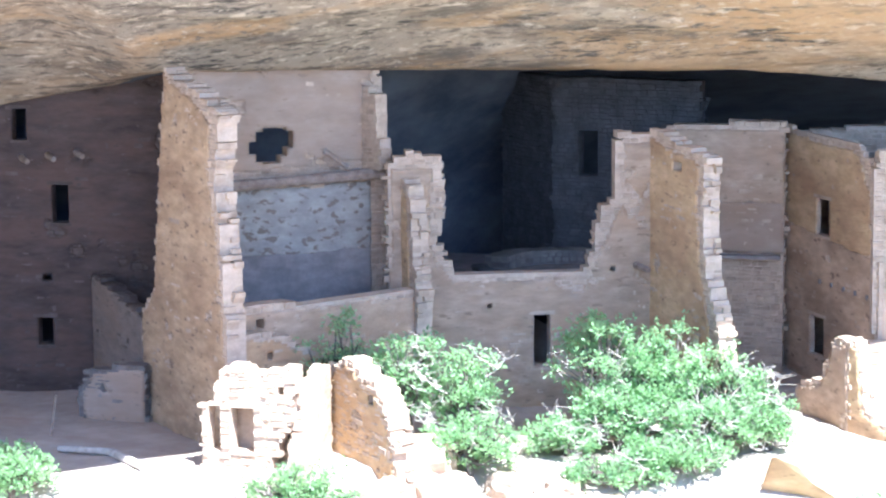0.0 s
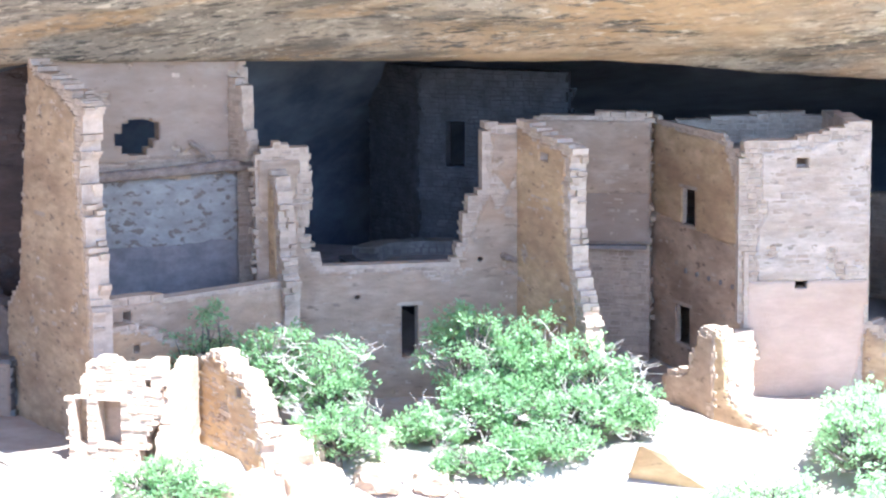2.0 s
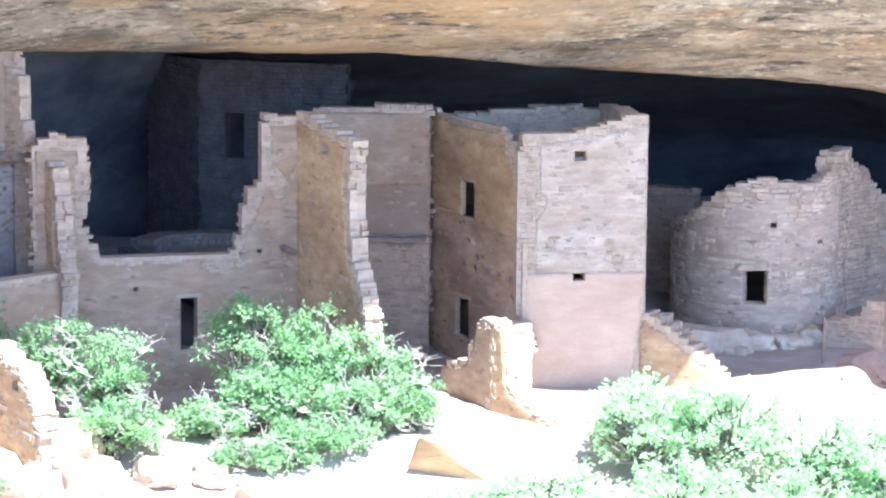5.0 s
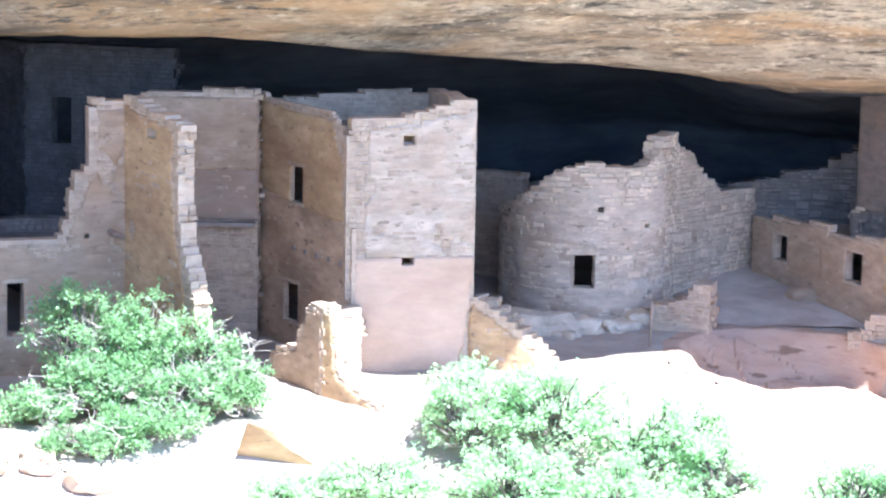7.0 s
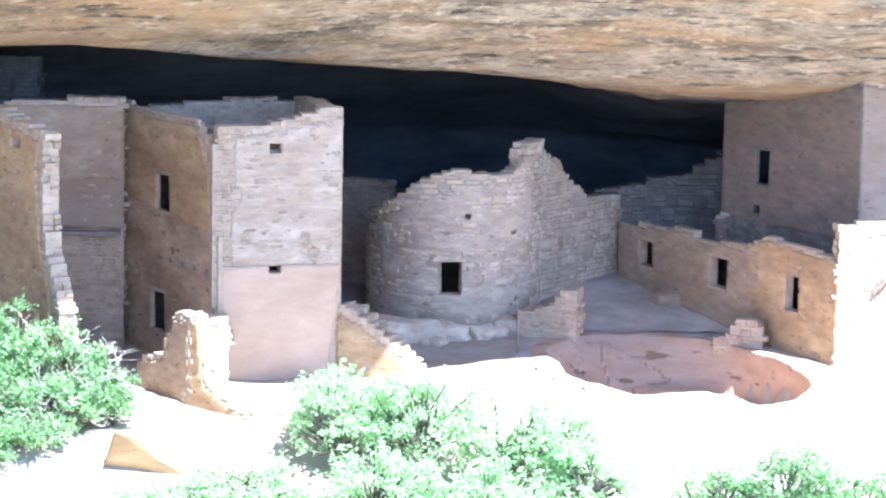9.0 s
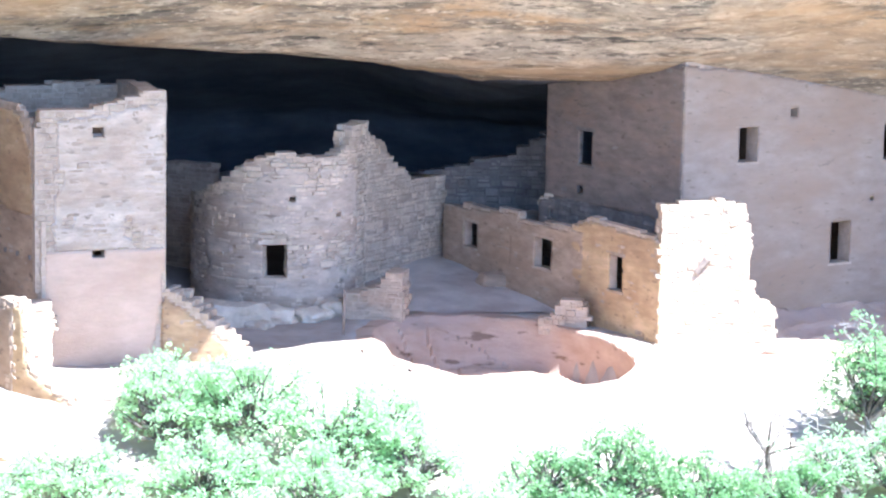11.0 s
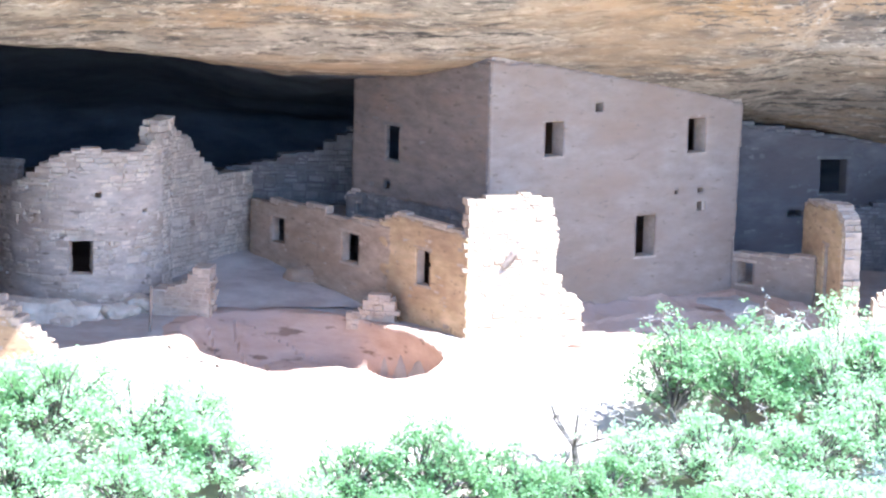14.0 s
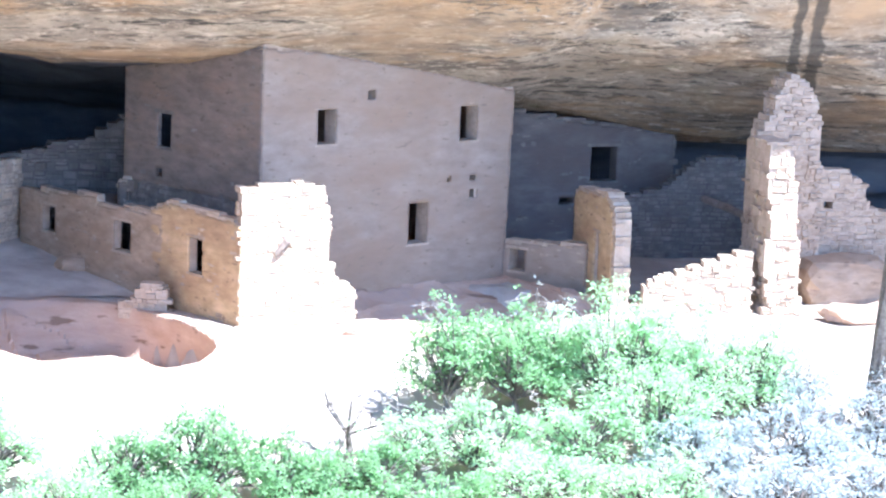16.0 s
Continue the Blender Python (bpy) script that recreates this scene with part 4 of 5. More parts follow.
def court_rooms():
    h = thing("court_rooms", (8.6, -1, 0), "row of low plastered rooms facing the court", "ruin")
    rows = [((6.4, 3.6), (7.7, 1.0), [(-0.4, 0.2), (2.92, 0.2), (2.92, 2.15), (-0.4, 1.9)], [(0.58, 1.0, 1.15, 1.62)], M_PLASTER),
            ((7.7, 1.0), (8.9, -1.4), [(-0.3, -0.2), (2.7, -0.2), (2.7, 2.1), (-0.3, 1.95)], [(0.72, 0.97, 1.42, 1.68)], M_PLASTER),
            ((8.9, -1.4), (10.2, -4.2), [(-0.5, -0.3), (3.09, -0.3), (3.09, 2.3), (2.0, 2.35), (0.3, 2.4), (-0.5, 2.15)], [(1.08, 0.93, 1.62, 1.72)], M_OCHRE)]
    for i, (a, b, out, holes, m) in enumerate(rows):
        p = Line(a, b)
        masonry(h, p, out, holes, 0.22, lone=60, seed=71 + i, jag=0.02)
        plaster(h, p, [(s, z - 0.06) for s, z in out], holes, m, lambda s, z, n, i=i: n + (0.5 if i < 2 else 0.25), seed=75 + i)
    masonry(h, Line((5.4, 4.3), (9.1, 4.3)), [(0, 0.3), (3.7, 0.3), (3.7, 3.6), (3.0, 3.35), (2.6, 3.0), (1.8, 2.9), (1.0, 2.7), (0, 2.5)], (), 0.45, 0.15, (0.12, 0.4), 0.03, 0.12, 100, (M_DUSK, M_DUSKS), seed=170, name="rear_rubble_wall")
    masonry(h, Line((8.3, 1.9), (10.2, 0.6)), [(0, 1.6), (2.3, 1.6), (2.3, 2.5), (1.2, 2.6), (0, 2.4)], [(0.25, 1.9, 0.6, 2.1)], 0.3, seed=171, name="upper_room_wall")
    plaster(h, Line((8.3, 1.9), (10.2, 0.6)), [(0, 1.7), (2.3, 1.7), (2.3, 2.42), (1.2, 2.52), (0, 2.32)], [(0.25, 1.9, 0.6, 2.1)], M_SHADED, lambda s, z, n: n + 0.6, seed=172, name="upper_room_plaster")
    slab(h, "roof", [(7.0, 2.9), (8.1, 0.8), (9.6, 1.6), (8.4, 4.0)], 1.75, 0.2, M_GROUND)
    slab(h, "roof", [(8.2, 0.6), (9.2, -1.3), (10.6, -0.4), (9.6, 1.6)], 1.85, 0.2, M_GROUND)
    slab(h, "roof", [(9.3, -1.3), (10.3, -3.9), (11.6, -3.4), (10.6, -0.4)], 2.0, 0.2, M_GROUND)
    p = Line((10.2, -4.2), (12.9, -4.0))
    masonry(h, p, [(0, -0.3), (2.6, -0.3), (2.57, 0.84), (2.2, 0.95), (1.95, 1.5), (2.0, 2.35), (1.78, 3.05), (1.3, 3.15), (0, 3.06)], (), 0.4, lone=100, seed=79, name="sunlit_wall", jag=0.06)
    a, u, n = p.at(1.0)
    part("beam_stub", *tube([a + n * 0.03 - u * 0.22 + Vector((0, 0, 1.6)), a + n * 0.07 + Vector((0, 0, 1.9)), a + n * 0.03 + u * 0.17 + Vector((0, 0, 2.15))], [0.06, 0.085, 0.05], 7, 0.15), M_WOOD, h, "slanting grey beam stub")


court_rooms()


def plastered_house():
    h = thing("plastered_house", (14, 0, 0), "three-storey house with smooth pinkish plaster under the roof rock", "house")
    p = Line((10.94, -2.28), (18.0, 1.25))
    o = 0.63
    holes = [(0.92 + o, 3.68, 1.47 + o, 4.48), (5.19 + o, 3.54, 5.75 + o, 4.37), (3.7 + o, 1.18, 4.3 + o, 2.16), (2.37 + o, 4.65, 2.6 + o, 4.86), (5.56 + o, 2.15, 5.82 + o, 2.37), (5.56 + o, 2.58, 5.75 + o, 2.71), (4.85 + o, 2.58, 4.97 + o, 2.7)]
    out = [(0, -0.3), (7.4, -0.3), (7.4, 1.1), (7.5, 4.72), (4.9, 5.3), (3.2, 5.58), (1.6, 5.85), (0, 5.98)]
    masonry(h, p, out, holes, 0.42, lone=200, seed=81, name="front_wall", jag=0.015)
    plaster(h, p, [(0.0, 0.0), (7.42, 0.0), (7.42, 1.1), (7.52, 4.66), (4.9, 5.22), (3.2, 5.5), (1.6, 5.77), (0.02, 5.9)], holes, M_PINK, lambda s, z, n: n + 2.0 - (1.6 if s < 0.35 and z < 4.4 else 0), seed=82, name="front_plaster", proud=0.05, wavy=0.012)
    q = Line((8.45, 2.0), (10.94, -2.28))
    w = [(1.25, 3.3, 1.75, 4.1), (1.2, 2.6, 1.45, 2.8)]
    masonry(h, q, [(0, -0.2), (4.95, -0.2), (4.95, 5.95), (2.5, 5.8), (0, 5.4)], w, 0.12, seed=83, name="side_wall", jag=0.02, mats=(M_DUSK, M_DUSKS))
    plaster(h, q, [(0, 2.4), (4.93, 2.4), (4.93, 5.85), (2.5, 5.7), (0, 5.3)], w, M_SHADED, lambda s, z, n: n + 0.75 - 0.6 * max(0, 3.0 - z), seed=84, name="side_plaster")
    masonry(h, Line((17.62, 1.1), (16.65, 4.3)), [(0, -0.2), (3.4, -0.2), (3.4, 4.0), (0, 4.6)], (), 0.4, seed=85, name="east_wall", bare=True)
    masonry(h, Line((11.2, 2.6), (17.2, 4.2)), [(0, -0.2), (6.2, -0.2), (6.2, 5.5), (0, 5.5)], (), 0.4, seed=86, name="rear_wall", bare=True)


plastered_house()


def east_rooms():
    h = thing("east_rooms", (21, 0, 0), "ruined eastern rooms with broken stone walls", "ruin")
    p = Line((17.4, 3.0), (24, 4.0))
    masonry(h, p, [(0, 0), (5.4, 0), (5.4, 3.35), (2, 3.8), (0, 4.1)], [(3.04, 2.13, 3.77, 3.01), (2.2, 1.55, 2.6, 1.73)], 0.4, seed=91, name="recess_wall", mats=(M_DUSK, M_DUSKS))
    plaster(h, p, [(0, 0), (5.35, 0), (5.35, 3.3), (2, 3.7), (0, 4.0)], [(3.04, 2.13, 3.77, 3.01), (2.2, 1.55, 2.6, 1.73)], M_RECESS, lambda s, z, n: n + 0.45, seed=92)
    p = Line((17.5, 1.1), (19.4, -1.0))
    masonry(h, p, [(0, -0.4), (2.4, -0.4), (2.4, 1.2), (0, 1.0)], [(0.25, 0.33, 0.7, 0.87)], 0.4, seed=93, name="annex_wall", jag=0.02)
    plaster(h, p, [(0, -0.3), (2.4, -0.3), (2.4, 1.15), (0, 0.95)], [(0.25, 0.33, 0.7, 0.87)], M_PINK, lambda s, z, n: n + 0.5, seed=94)
    p = Line((19.17, 0.6), (19.22, -2.5))
    masonry(h, p, [(0, -0.5), (3.1, -0.5), (3.1, 1.9), (2.95, 2.35), (2.4, 2.6), (0.3, 2.45), (0, 2.3)], [(1.65, 0.3, 2.0, 1.6)], 0.4, seed=95, name="cross_wall", jag=0.06)
    plaster(h, p, [(0, -0.4), (2.95, -0.4), (2.95, 1.8), (2.8, 2.25), (2.3, 2.5), (0.3, 2.35), (0, 2.2)], [(1.65, 0.3, 2.0, 1.6)], M_OCHRE, lambda s, z, n: n + 0.5, seed=96)
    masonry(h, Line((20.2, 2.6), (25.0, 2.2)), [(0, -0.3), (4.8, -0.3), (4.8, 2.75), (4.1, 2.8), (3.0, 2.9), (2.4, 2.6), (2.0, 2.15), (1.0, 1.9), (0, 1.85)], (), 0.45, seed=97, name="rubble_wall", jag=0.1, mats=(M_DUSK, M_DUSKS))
    masonry(h, Line((19.85, -2.9), (22.35, -3.3)), [(0, -0.4), (2.5, -0.4), (2.5, 1.45), (2.2, 1.42), (1.6, 1.2), (0.8, 0.92), (0, 0.62)], (), 0.45, seed=98, name="low_wall", jag=0.1, lone=60, proud=0.03)
    masonry(h, Line((22.55, -3.5), (23.5, -3.5)), [(0.02, -0.3), (0.95, -0.3), (0.82, 1.2), (0.74, 2.1), (0.6, 3.2), (0.42, 4.05), (-0.02, 4.05), (0.02, 3.0), (0.12, 2.1), (0.0, 1.4), (0.06, 0.6)], (), 1.25, 0.13, (0.14, 0.4), 0.035, 0.05, seed=99, name="buttress", lone=150)
    masonry(h, Line((22.9, -1.75), (24.7, -1.5)), [(0, -0.3), (1.78, -0.3), (1.7, 2.0), (1.72, 3.2), (1.55, 4.75), (1.15, 5.2), (0.85, 5.42), (0.62, 5.2), (0.4, 4.65), (0.08, 4.05), (0.02, 3.1)], (), 0.6, 0.12, (0.1, 0.32), 0.045, 0.06, seed=199, name="pillar", lone=200)
    masonry(h, Line((24.3, -1.2), (28.0, -1.2)), [(0, -0.2), (3.7, -0.2), (3.7, 1.9), (1.75, 2.1), (1.55, 2.7), (1.1, 3.04), (0.3, 3.1), (0, 3.1)], [(0.55, 2.15, 0.78, 2.32)], 0.45, seed=100, name="far_wall", jag=0.08, proud=0.03)
    part("fallen_beam", *tube([(22.9, 1.9, 1.92), (23.2, 0.8, 1.84), (23.44, -0.3, 1.73)], [0.09, 0.085, 0.07], 8, 0.1), M_WOOD, h, "slanting weathered beam")


east_rooms()


# ---- before the court ----
def stub_walls():
    h = thing("court_corner_wall", (4.2, -1.3, 0), "low rough stone corner wall beside the round tower", "wall")
    masonry(h, Line((3.55, -1.15), (4.8, -1.5)), [(0, -0.2), (1.3, -0.2), (1.28, 1.1), (1.0, 1.08), (0.8, 0.8), (0.4, 0.6), (0, 0.5)], (), 0.8, seed=301, jag=0.06)
    h = thing("court_stub_wall", (8.4, -2.1, 0), "crumbled low stone stub at the court's edge", "wall")
    masonry(h, Line((7.85, -1.95), (8.95, -2.3)), [(0, -0.2), (1.1, -0.2), (1.05, 0.5), (0.8, 0.62), (0.5, 0.55), (0.3, 0.25), (0, 0.1)], (), 0.35, 0.1, (0.08, 0.25), 0.04, 0.08, seed=302)


stub_walls()
boulder("boulder", (0.95, -1.75, -0.15), (1.7, 1.0, 0.75), M_GREY, "grey boulder under the round tower's wall", seed=3, turn=10)
boulder("boulder", (-0.1, -1.6, -0.1), (0.9, 0.7, 0.45), M_GREY, "small grey boulder beside the round tower", seed=4, turn=40)
for k, (x, y, w, d, t) in enumerate([(1.9, -1.45, 1.0, 0.8, 0.5), (2.8, -1.2, 0.9, 0.7, 0.42), (0.4, -2.3, 0.8, 0.6, 0.35), (1.6, -2.2, 0.6, 0.5, 0.3), (3.3, -0.7, 0.8, 0.7, 0.55)]):
    boulder("boulder", (x, y, -0.12), (w, d, t), M_GREY, "grey rubble boulder at the foot of the round tower", seed=60 + k, turn=50 * k)
boulder("bench_block", (7.3, 1.6, 0.1), (1.0, 0.6, 0.6), M_PLASTER, "squared plastered block in the court", "block", seed=5, turn=20, rough=0.12)
boulder("rock_slab", (13.4, -5.0, -0.15), (2.0, 0.9, 0.4), M_PINKROCK, "flat tan rock slab on the sunlit shelf", "rock", seed=6, turn=-15)
boulder("rock_slab", (25.0, -4.3, -0.2), (2.4, 1.2, 0.75), M_PINKROCK, "tan rock slab below the far wall", "rock", seed=7, turn=5)
boulder("boulder", (25.2, -1.75, -0.2), (2.3, 1.2, 1.5), M_PLASTER, "smooth sandstone hump under the far wall", seed=8, turn=0, rough=0.12)


def rod(at, to, label):
    h = thing("survey_pole", at, label, "pole")
    part("rod", *tube([at, ((at[0] + to[0]) / 2, (at[1] + to[1]) / 2, (at[2] + to[2]) / 2), to], [0.03, 0.028, 0.025], 8), M_WOOD, h)


rod((3.39, -3.2, -0.1), (3.41, -3.2, 1.02), "thin pale pole standing in the ground")
rod((-18.78, -12.0, -0.25), (-18.62, -12.0, 0.82), "leaning pale pole on the shelf")


def fallen_log():
    h = thing("fallen_log", (-16.5, -14, 0), "bleached fallen log lying on the shelf", "log")
    pts = [(-18.1, -13.3), (-16.95, -13.6), (-15.95, -14.6), (-14.95, -15.9)]
    part("trunk", *tube([(x, y, ground_z(x, y) + 0.07) for x, y in pts], [0.06, 0.09, 0.085, 0.05], 9, 0.18, 5), M_DEAD, h)


fallen_log()


def front_ruin():
    h = thing("front_ruin", (-13.5, -14, 0), "small sunlit ruined room with two niches", "ruin")
    p = Line((-14.95, -14.2), (-13.0, -14.35))
    holes = [(0.12, 0.35, 0.36, 1.2), (0.58, 0.35, 1.02, 1.2), (1.5, 1.45, 1.62, 1.62)]
    masonry(h, p, [(0, -0.8), (1.05, -0.8), (1.4, 0.2), (1.78, 1.2), (1.88, 2.0), (1.2, 1.85), (0.8, 1.98), (0.36, 1.85), (0.28, 1.5), (0.25, 1.28), (0, 1.22)], holes, 0.35, seed=311, name="niche_wall", jag=0.06, proud=0.035)
    masonry(h, Line((-14.75, -13.7), (-13.2, -13.8)), [(0, -0.6), (1.6, -0.6), (1.6, 1.4), (0, 1.4)], (), 0.2, seed=312, name="niche_back", bare=True)
    q = Line((-13.0, -12.2), (-11.1, -14.55))
    holes = [(1.7, 1.2, 1.98, 1.4)]
    outline = [(0, -0.9), (3.0, -1.6), (2.95, -0.2), (2.75, 0.5), (2.45, 1.15), (2.0, 1.6), (1.3, 1.72), (0.75, 1.9), (0.4, 1.75), (0, 1.6)]
    masonry(h, q, outline, holes, 0.45, seed=313, name="cross_wall", jag=0.09, proud=0.035)
    plaster(h, q, [(s * 0.96 + 0.02, z - 0.1) for s, z in outline], holes, M_OCHRE, lambda s, z, n: n + 0.2, seed=314, name="cross_plaster")
    e = Line((-13.25, -12.5), (-13.2, -15.0))
    outline = [(0, -0.7), (2.5, -1.6), (2.3, -0.4), (1.95, 0.4), (1.5, 1.05), (0.8, 1.55), (0, 1.7)]
    masonry(h, e, outline, (), 0.35, seed=315, name="wedge_wall", jag=0.06, proud=0.03)
    plaster(h, e, [(s, z - 0.06) for s, z in outline], (), M_REDPLASTER, lambda s, z, n: n + 0.4, seed=316, name="wedge_plaster")


front_ruin()
for k, (x, y, w, d, t) in enumerate([(-11.0, -13.7, 1.3, 1.0, 1.1), (-10.3, -14.2, 1.1, 0.9, 0.9), (-11.6, -14.7, 1.2, 1.0, 0.8), (-12.9, -15.1, 1.4, 0.9, 0.7), (-9.3, -13.4, 0.9, 0.7, 0.6), (-8.3, -13.2, 0.7, 0.6, 0.45), (1.7, -6.9, 0.7, 0.6, 0.5), (1.2, -7.3, 0.6, 0.5, 0.4), (-7.4, -13.5, 0.8, 0.7, 0.5)]):
    boulder("boulder", (x, y, ground_z(x, y) - 0.1), (w, d, t), M_STONE, "broken sunlit sandstone boulder among the shrubs", seed=20 + k, turn=37 * k)


def leaning_rock():
    """A pointed slab that leans out over the slope, its face in its own shade."""
    rim = [(-4.9, -1.2), (-3.2, -1.3), (-3.3, -0.55), (-3.7, -0.2), (-4.1, 0.12), (-4.45, 0.34), (-4.62, 0.0), (-4.8, -0.6)]
    n, rows, verts, faces = len(rim), 7, [], []
    for j in range(rows):
        k = j / (rows - 1)
        for x, z in rim:
            y = -12.2 - 0.62 * (z + 0.7) + 0.9 * k
            q = Vector((x * 2.1, z * 2.1, j * 0.7))
            verts.append((x + 0.18 * noise.noise(q), y + 0.16 * noise.noise(q * 1.7), z - 0.25 * k + 0.06 * noise.noise(q * 2.3)))
    faces = [tuple(range(n)), tuple(reversed(range(n * (rows - 1), n * rows)))]
    faces += [(j * n + i, (j + 1) * n + i, (j + 1) * n + (i + 1) % n, j * n + (i + 1) % n) for j in range(rows - 1) for i in range(n)]
    tagged(part("leaning_rock", verts, faces, M_OCHRE, None), "pointed tan rock slab leaning over the sunlit slope", "rock")


leaning_rock()

# ---- shrubs ----
def shrub(name, base, size, label, leaf, n_leaf=5000, leaf_len=0.1, lean=(0, 0), seed=1, bark=None, clumps=26, dead=0):
    """A gnarled shrub: trunk and limbs, and a crown of small leaves in uneven clumps."""
    rng = random.Random(seed)
    h = thing(name, base, label, "shrub", "shrubs on the slope")
    B = Vector(base)
    w, d, t = size
    limbs, tips = [], []
    fork = B + Vector((lean[0] * 0.3, lean[1] * 0.3, t * 0.25))
    limbs.append(tube([B - Vector((0, 0, 0.15)), B + Vector((0.05, 0, t * 0.12)), fork], [0.09 * t ** 0.5, 0.075, 0.06], 7, 0.1, seed))
    for k in range(clumps):
        a, r = rng.uniform(0, 2 * math.pi), rng.random() ** 0.5
        hz = t * (0.30 + 0.66 * rng.random() * (1 - 0.45 * r * r))
        q = B + Vector((lean[0] + w / 2 * r * math.cos(a), lean[1] + d / 2 * r * math.sin(a), hz))
        m = (fork * 0.5 + q * 0.5) + Vector((rng.uniform(-.15, .15), rng.uniform(-.15, .15), rng.uniform(-.1, .15)))
        limbs.append(tube([fork, m, q], [0.04, 0.026, 0.01], 5, 0.1, seed + k))
        tips.append(q)
        for _ in range(2):
            limbs.append(tube([m, m.lerp(q, 0.6) + Vector((rng.uniform(-.3, .3), rng.uniform(-.3, .3), rng.uniform(-.1, .3)))], [0.015, 0.006], 4))
    part("trunk", *merge(*limbs), bark or M_BARK, h)
    verts, faces = [], []
    sizes = [rng.uniform(0.03, 0.085) * (w + t) / 2 for _ in tips]
    weights = [q ** 1.6 for q in sizes]
    for k in range(n_leaf // 7):
        # a sprig of seven leaves at the end of a twig
        c_i = rng.choices(range(len(tips)), weights)[0]
        away = Vector((rng.gauss(0, 1), rng.gauss(0, 1), rng.gauss(0.1, 0.75)))
        c = tips[c_i] + away * (sizes[c_i] * rng.uniform(0.6, 1.25))
        away.normalize()
        for _ in range(7):
            p = c + Vector((rng.gauss(0, 1), rng.gauss(0, 1), rng.gauss(0, 1))) * leaf_len * 0.45
            ln, wd = leaf_len * rng.uniform(0.6, 1.2), leaf_len * rng.uniform(0.2, 0.36)
            x = (away * 0.8 + Vector((rng.gauss(0, 0.8), rng.gauss(0, 0.8), rng.gauss(0, 0.6)))).normalized()
            y = x.cross(Vector((rng.gauss(0, 0.6), rng.gauss(0, 0.6), 1))).normalized()
            z = x.cross(y) * (wd * 0.3)
            b = len(verts)
            verts += [tuple(p), tuple(p + x * ln * 0.5 + y * wd - z), tuple(p + x * ln), tuple(p + x * ln * 0.5 - y * wd - z)]
            faces += [(b, b + 1, b + 2), (b, b + 2, b + 3)]
    part("crown", verts, faces, leaf, h)
    for k in range(dead):
        q = fork + Vector((rng.uniform(-w / 2, w / 2), rng.uniform(-d / 2, 0), rng.uniform(0, t * 0.5)))
        pts = [q]
        for _ in range(5):
            q = q + Vector((rng.uniform(-.24, .24), rng.uniform(-.1, .1), rng.uniform(-.06, .22)))
            pts.append(q)
        forks = [tube([pts[m], pts[m] + Vector((rng.uniform(-.2, .2), rng.uniform(-.1, .1), rng.uniform(-.04, .2))), pts[m] + Vector((rng.uniform(-.4, .4), rng.uniform(-.1, .1), rng.uniform(0, .3)))], [0.008, 0.006, 0.003], 4) for m in (1, 2, 3, 4)]
        part("dead_twig", *merge(tube(pts, [0.010, 0.009, 0.008, 0.006, 0.005, 0.003], 5), *forks), M_DEAD, h, "bleached bare twig")
    return h


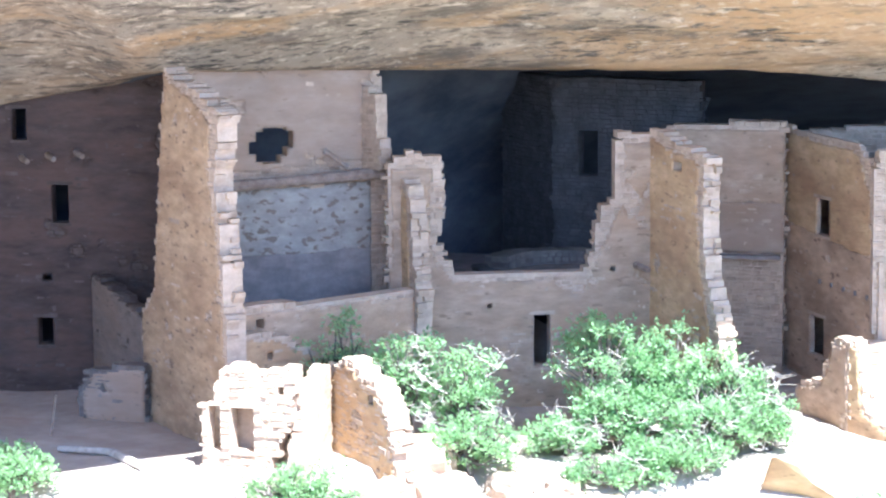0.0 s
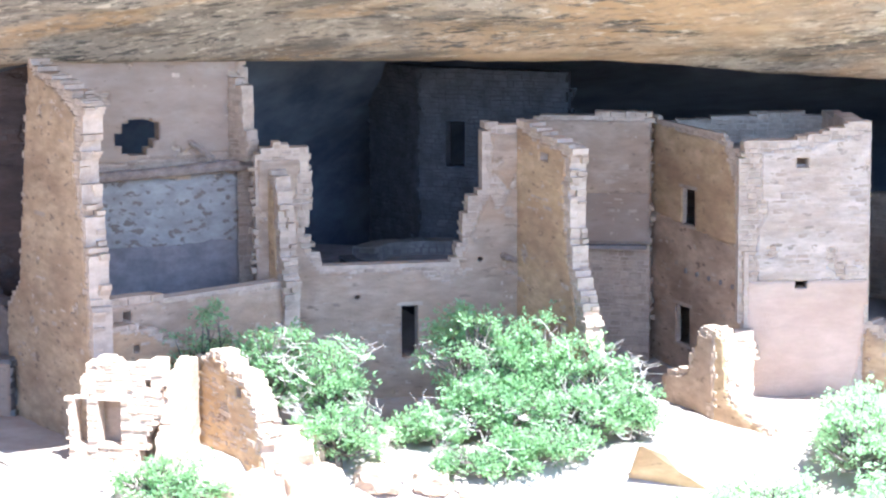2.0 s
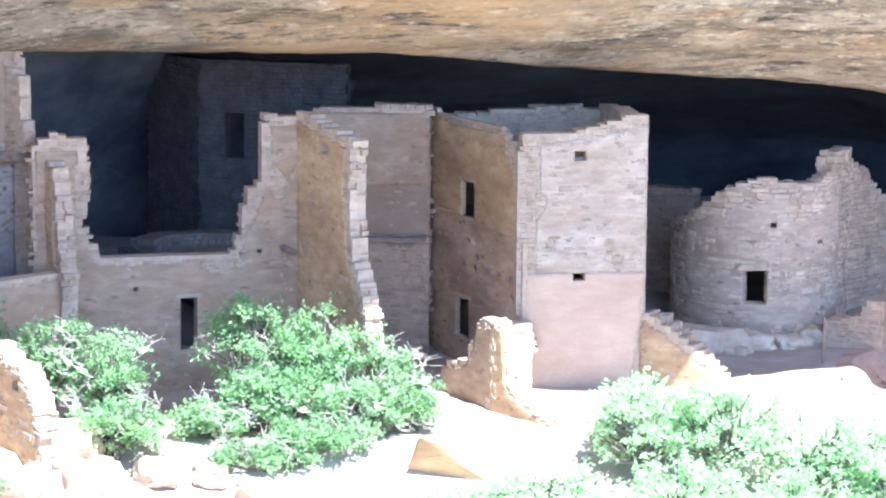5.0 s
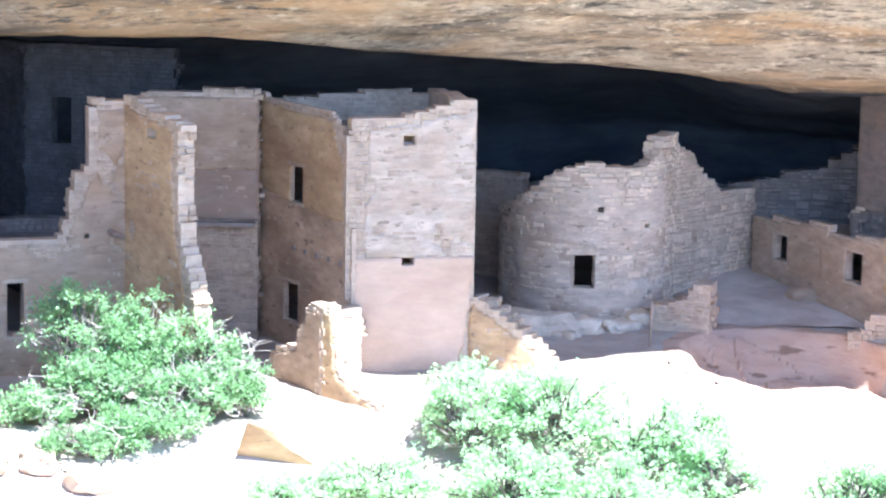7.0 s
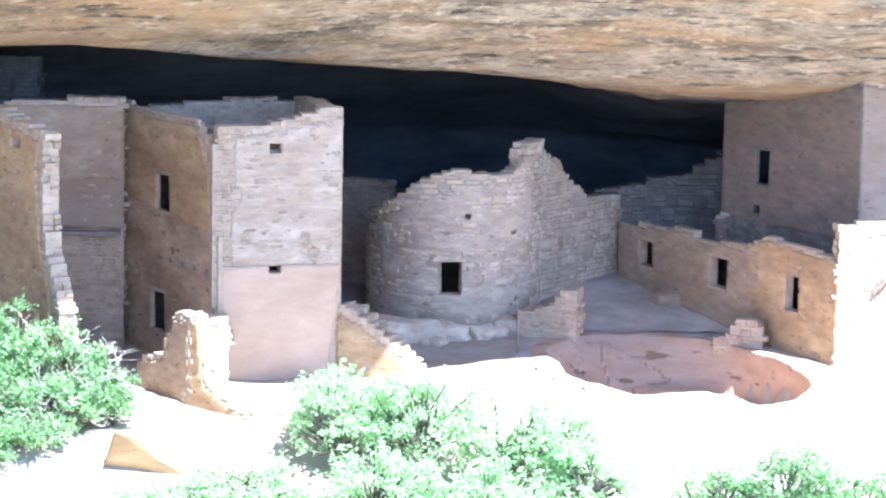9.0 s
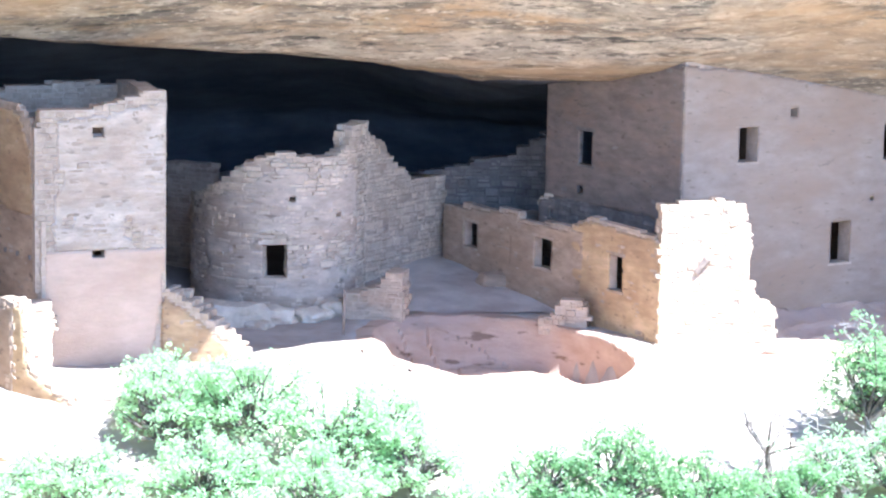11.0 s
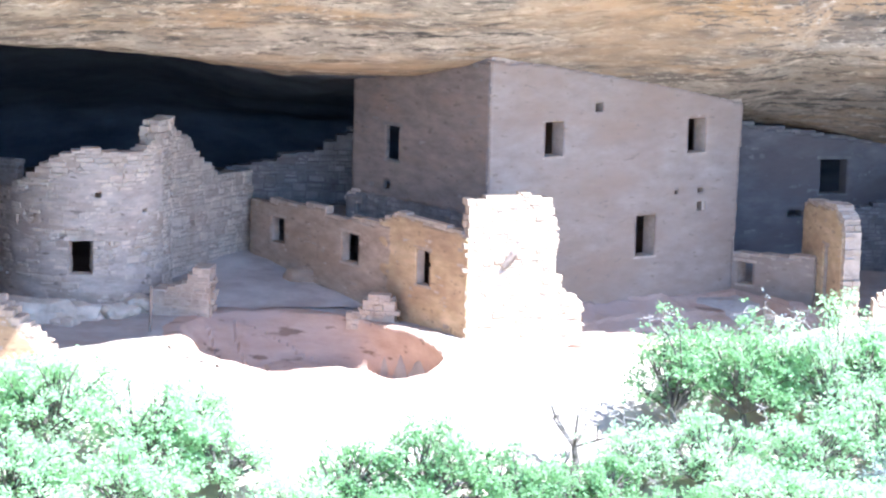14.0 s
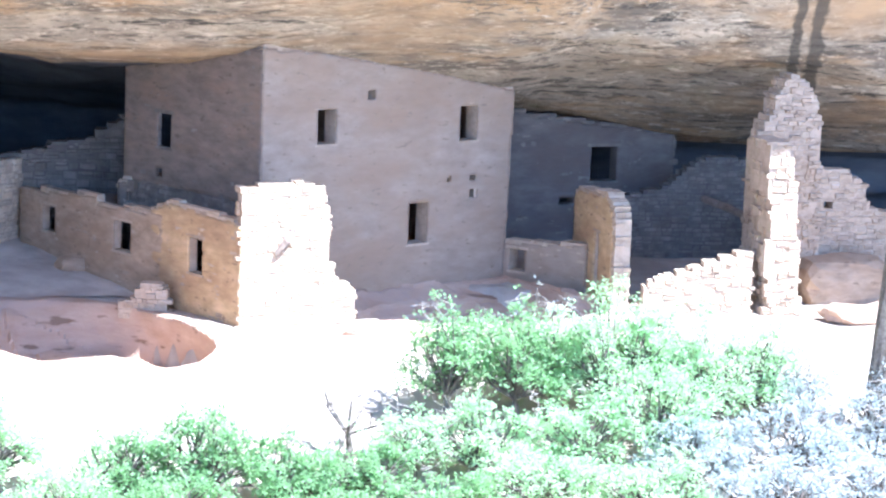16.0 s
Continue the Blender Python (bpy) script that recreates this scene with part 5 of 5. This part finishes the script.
SHRUBS = [  # name, x, y, width, depth, top above zero, leaf, leaves, dead twigs
    ("oak_shrub", -8.0, -10.7, 1.7, 1.4, 2.75, M_LEAF, 2900, 6), ("oak_shrub", -6.8, -10.6, 2.0, 1.5, 2.5, M_LEAF, 3600, 6),
    ("oak_shrub", -5.7, -10.6, 1.9, 1.5, 1.95, M_LEAF, 3000, 12), ("oak_shrub", -4.8, -10.7, 1.2, 1.0, 1.15, M_LEAF, 1400, 4),
    ("oak_shrub", -8.5, -11.9, 1.6, 1.3, 0.7, M_LEAF, 2000, 8), ("oak_shrub", -6.5, -12.1, 2.2, 1.3, 0.45, M_LEAF, 2600, 3), ("oak_shrub", -7.3, -11.4, 2.2, 1.2, 1.35, M_LEAF, 2600, 3), ("oak_shrub", -5.8, -11.5, 1.9, 1.2, 1.1, M_LEAF, 2200, 4), ("oak_shrub", -7.4, -12.8, 1.9, 1.0, 0.1, M_LEAF, 1800, 2),
    ("oak_shrub", -12.9, -11.7, 1.6, 0.8, 2.6, M_LEAF, 2000, 0), ("oak_shrub", -11.5, -12.1, 1.4, 0.8, 2.75, M_LEAF, 1900, 4), ("oak_shrub", -10.3, -12.4, 1.4, 1.2, 2.4, M_LEAF, 2200, 16),
    ("oak_shrub", -10.1, -13.3, 1.9, 1.2, 1.1, M_LEAF, 2800, 3), ("oak_shrub", -12.7, -15.4, 2.0, 1.0, 0.5, M_LEAF, 2400, 0),
    ("oak_shrub", -18.1, -15.9, 1.6, 1.2, 0.75, M_LEAF, 2200, 0),
    ("pale_shrub", -0.5, -11.6, 1.9, 1.3, 1.25, M_LEAF_PALE, 2800, 0), ("pale_shrub", 1.2, -11.5, 2.2, 1.5, 1.75, M_LEAF_PALE, 3800, 0),
    ("pale_shrub", 2.7, -11.9, 2.2, 1.5, 1.15, M_LEAF_PALE, 3600, 0), ("pale_shrub", 4.2, -12.2, 2.0, 1.4, 0.2, M_LEAF_PALE, 3000, 0),
    ("pale_shrub", -2.2, -13.0, 2.2, 1.5, -0.1, M_LEAF_PALE, 3000, 0), ("pale_shrub", 0.3, -13.2, 2.4, 1.5, 0.4, M_LEAF_PALE, 3600, 0),
    ("pale_shrub", 2.4, -13.4, 2.4, 1.4, 0.1, M_LEAF_PALE, 3400, 2), ("pale_shrub", -3.6, -13.6, 2.0, 1.3, -0.5, M_LEAF_PALE, 2400, 0),
    ("oak_shrub", 6.5, -13.0, 2.0, 1.3, 0.1, M_LEAF, 3000, 0), ("oak_shrub", 8.0, -12.9, 1.9, 1.3, 0.4, M_LEAF, 3200, 3),
    ("oak_shrub", 9.6, -12.8, 2.2, 1.3, -0.25, M_LEAF, 3200, 0), ("oak_shrub", 11.3, -12.4, 2.4, 1.3, -0.55, M_LEAF, 3200, 6),
    ("oak_shrub", 13.4, -10.0, 1.7, 1.2, 2.1, M_LEAF, 3000, 4), ("oak_shrub", 14.9, -9.8, 2.3, 1.5, 1.75, M_LEAF, 4200, 6),
    ("pale_shrub", 16.9, -10.0, 2.4, 1.5, 2.15, M_LEAF_PALE, 4200, 8), ("pale_shrub", 18.9, -10.1, 2.2, 1.4, 1.6, M_LEAF_PALE, 3400, 4),
    ("pale_shrub", 13.6, -11.6, 2.2, 1.3, 0.1, M_LEAF_PALE, 2600, 3), ("pale_shrub", 15.8, -11.5, 2.4, 1.4, 0.2, M_LEAF_PALE, 3000, 4),
    ("pale_shrub", 1.0, -14.8, 2.6, 1.5, -0.5, M_LEAF_PALE, 3600, 0), ("pale_shrub", -1.2, -14.6, 2.6, 1.5, -0.7, M_LEAF_PALE, 3400, 0), ("pale_shrub", 3.4, -14.8, 2.6, 1.5, -0.7, M_LEAF_PALE, 3400, 0),
    ("pale_shrub", 5.2, -14.0, 2.2, 1.4, -0.5, M_LEAF_PALE, 3000, 0), ("pale_shrub", 0.2, -10.9, 1.6, 1.0, 0.9, M_LEAF_PALE, 2000, 0), ("pale_shrub", 3.8, -11.2, 1.5, 1.0, 0.6, M_LEAF_PALE, 2000, 0),
    ("oak_shrub", 7.2, -14.2, 2.4, 1.4, -0.6, M_LEAF, 3200, 0), ("oak_shrub", 10.3, -13.9, 2.6, 1.4, -1.1, M_LEAF, 3200, 0), ("oak_shrub", 12.6, -13.4, 2.4, 1.4, -0.9, M_LEAF, 3200, 2),
    ("pale_shrub", 14.7, -12.8, 2.4, 1.4, -0.5, M_LEAF_PALE, 3200, 4), ("pale_shrub", 16.8, -12.8, 2.4, 1.4, -0.6, M_LEAF_PALE, 3200, 6), ("pale_shrub", 17.6, -11.2, 2.2, 1.3, 0.7, M_LEAF_PALE, 3000, 6), ("pale_shrub", 12.4, -11.4, 1.6, 1.2, -0.2, M_LEAF_PALE, 1800, 8),
    ("pale_shrub", 15.8, -9.3, 2.2, 1.2, 1.55, M_LEAF_PALE, 3000, 6), ("pale_shrub", 17.9, -9.5, 2.2, 1.2, 1.75, M_LEAF_PALE, 3000, 8), ("pale_shrub", 20.1, -9.6, 2.0, 1.2, 1.15, M_LEAF_PALE, 2600, 8),
    ("pale_shrub", -0.5, -9.9, 1.7, 1.0, 0.95, M_LEAF_PALE, 2200, 0), ("pale_shrub", 0.9, -10.3, 1.5, 1.0, 1.0, M_LEAF_PALE, 1900, 0),
    ("bare_bush", 11.2, -11.0, 2.0, 1.0, 0.9, M_LEAF_PALE, 60, 16), ("bare_bush", 15.6, -8.6, 1.4, 0.8, 1.9, M_SAGE, 60, 10),
    ("sage_bush", 19.4, -13.0, 2.4, 1.4, -0.9, M_SAGE, 3200, 12), ("sage_bush", 21.6, -12.6, 2.4, 1.4, -0.7, M_SAGE, 3200, 16), ("sage_bush", 21.0, -9.4, 2.0, 1.3, 0.5, M_SAGE, 2400, 20),
    ("sage_bush", 18.0, -11.8, 2.4, 1.4, -0.1, M_SAGE, 3200, 10), ("sage_bush", 20.4, -11.4, 2.6, 1.4, 0.0, M_SAGE, 3400, 16), ("sage_bush", 22.6, -10.8, 2.2, 1.4, 0.5, M_SAGE, 3200, 22)]
TEXTS = {"oak_shrub": "green gambel oak shrub with gnarled stems", "pale_shrub": "pale green leafy shrub on the slope", "bare_bush": "nearly leafless bush of bleached twigs", "sage_bush": "silvery grey brush with bare twigs"}
for k, (kind_name, x, y, w, d, top, leaf, count, dead) in enumerate(SHRUBS):
    g = ground_z(x, y)
    shrub(kind_name, (x, y, g), (w, d, top - g), TEXTS[kind_name], leaf, int(count * 1.75), 0.092 if leaf is M_LEAF else 0.09, (0, 0), 400 + k, clumps=6 if kind_name == "bare_bush" else 44, dead=dead)


def edge_tree():
    g = ground_z(22.8, -10.2)
    h = thing("juniper_tree", (22.8, -10.2, g), "dark juniper trunk with shaggy bark", "tree")
    part("trunk", *tube([(22.8, -10.2, g - 0.2), (22.75, -10.2, g + 1.2), (22.8, -10.2, g + 2.4), (22.9, -10.1, g + 4.2), (23.3, -10.0, g + 5.2)], [0.42, 0.36, 0.33, 0.24, 0.12], 14, 0.12, 7), M_BARK, h)


edge_tree()
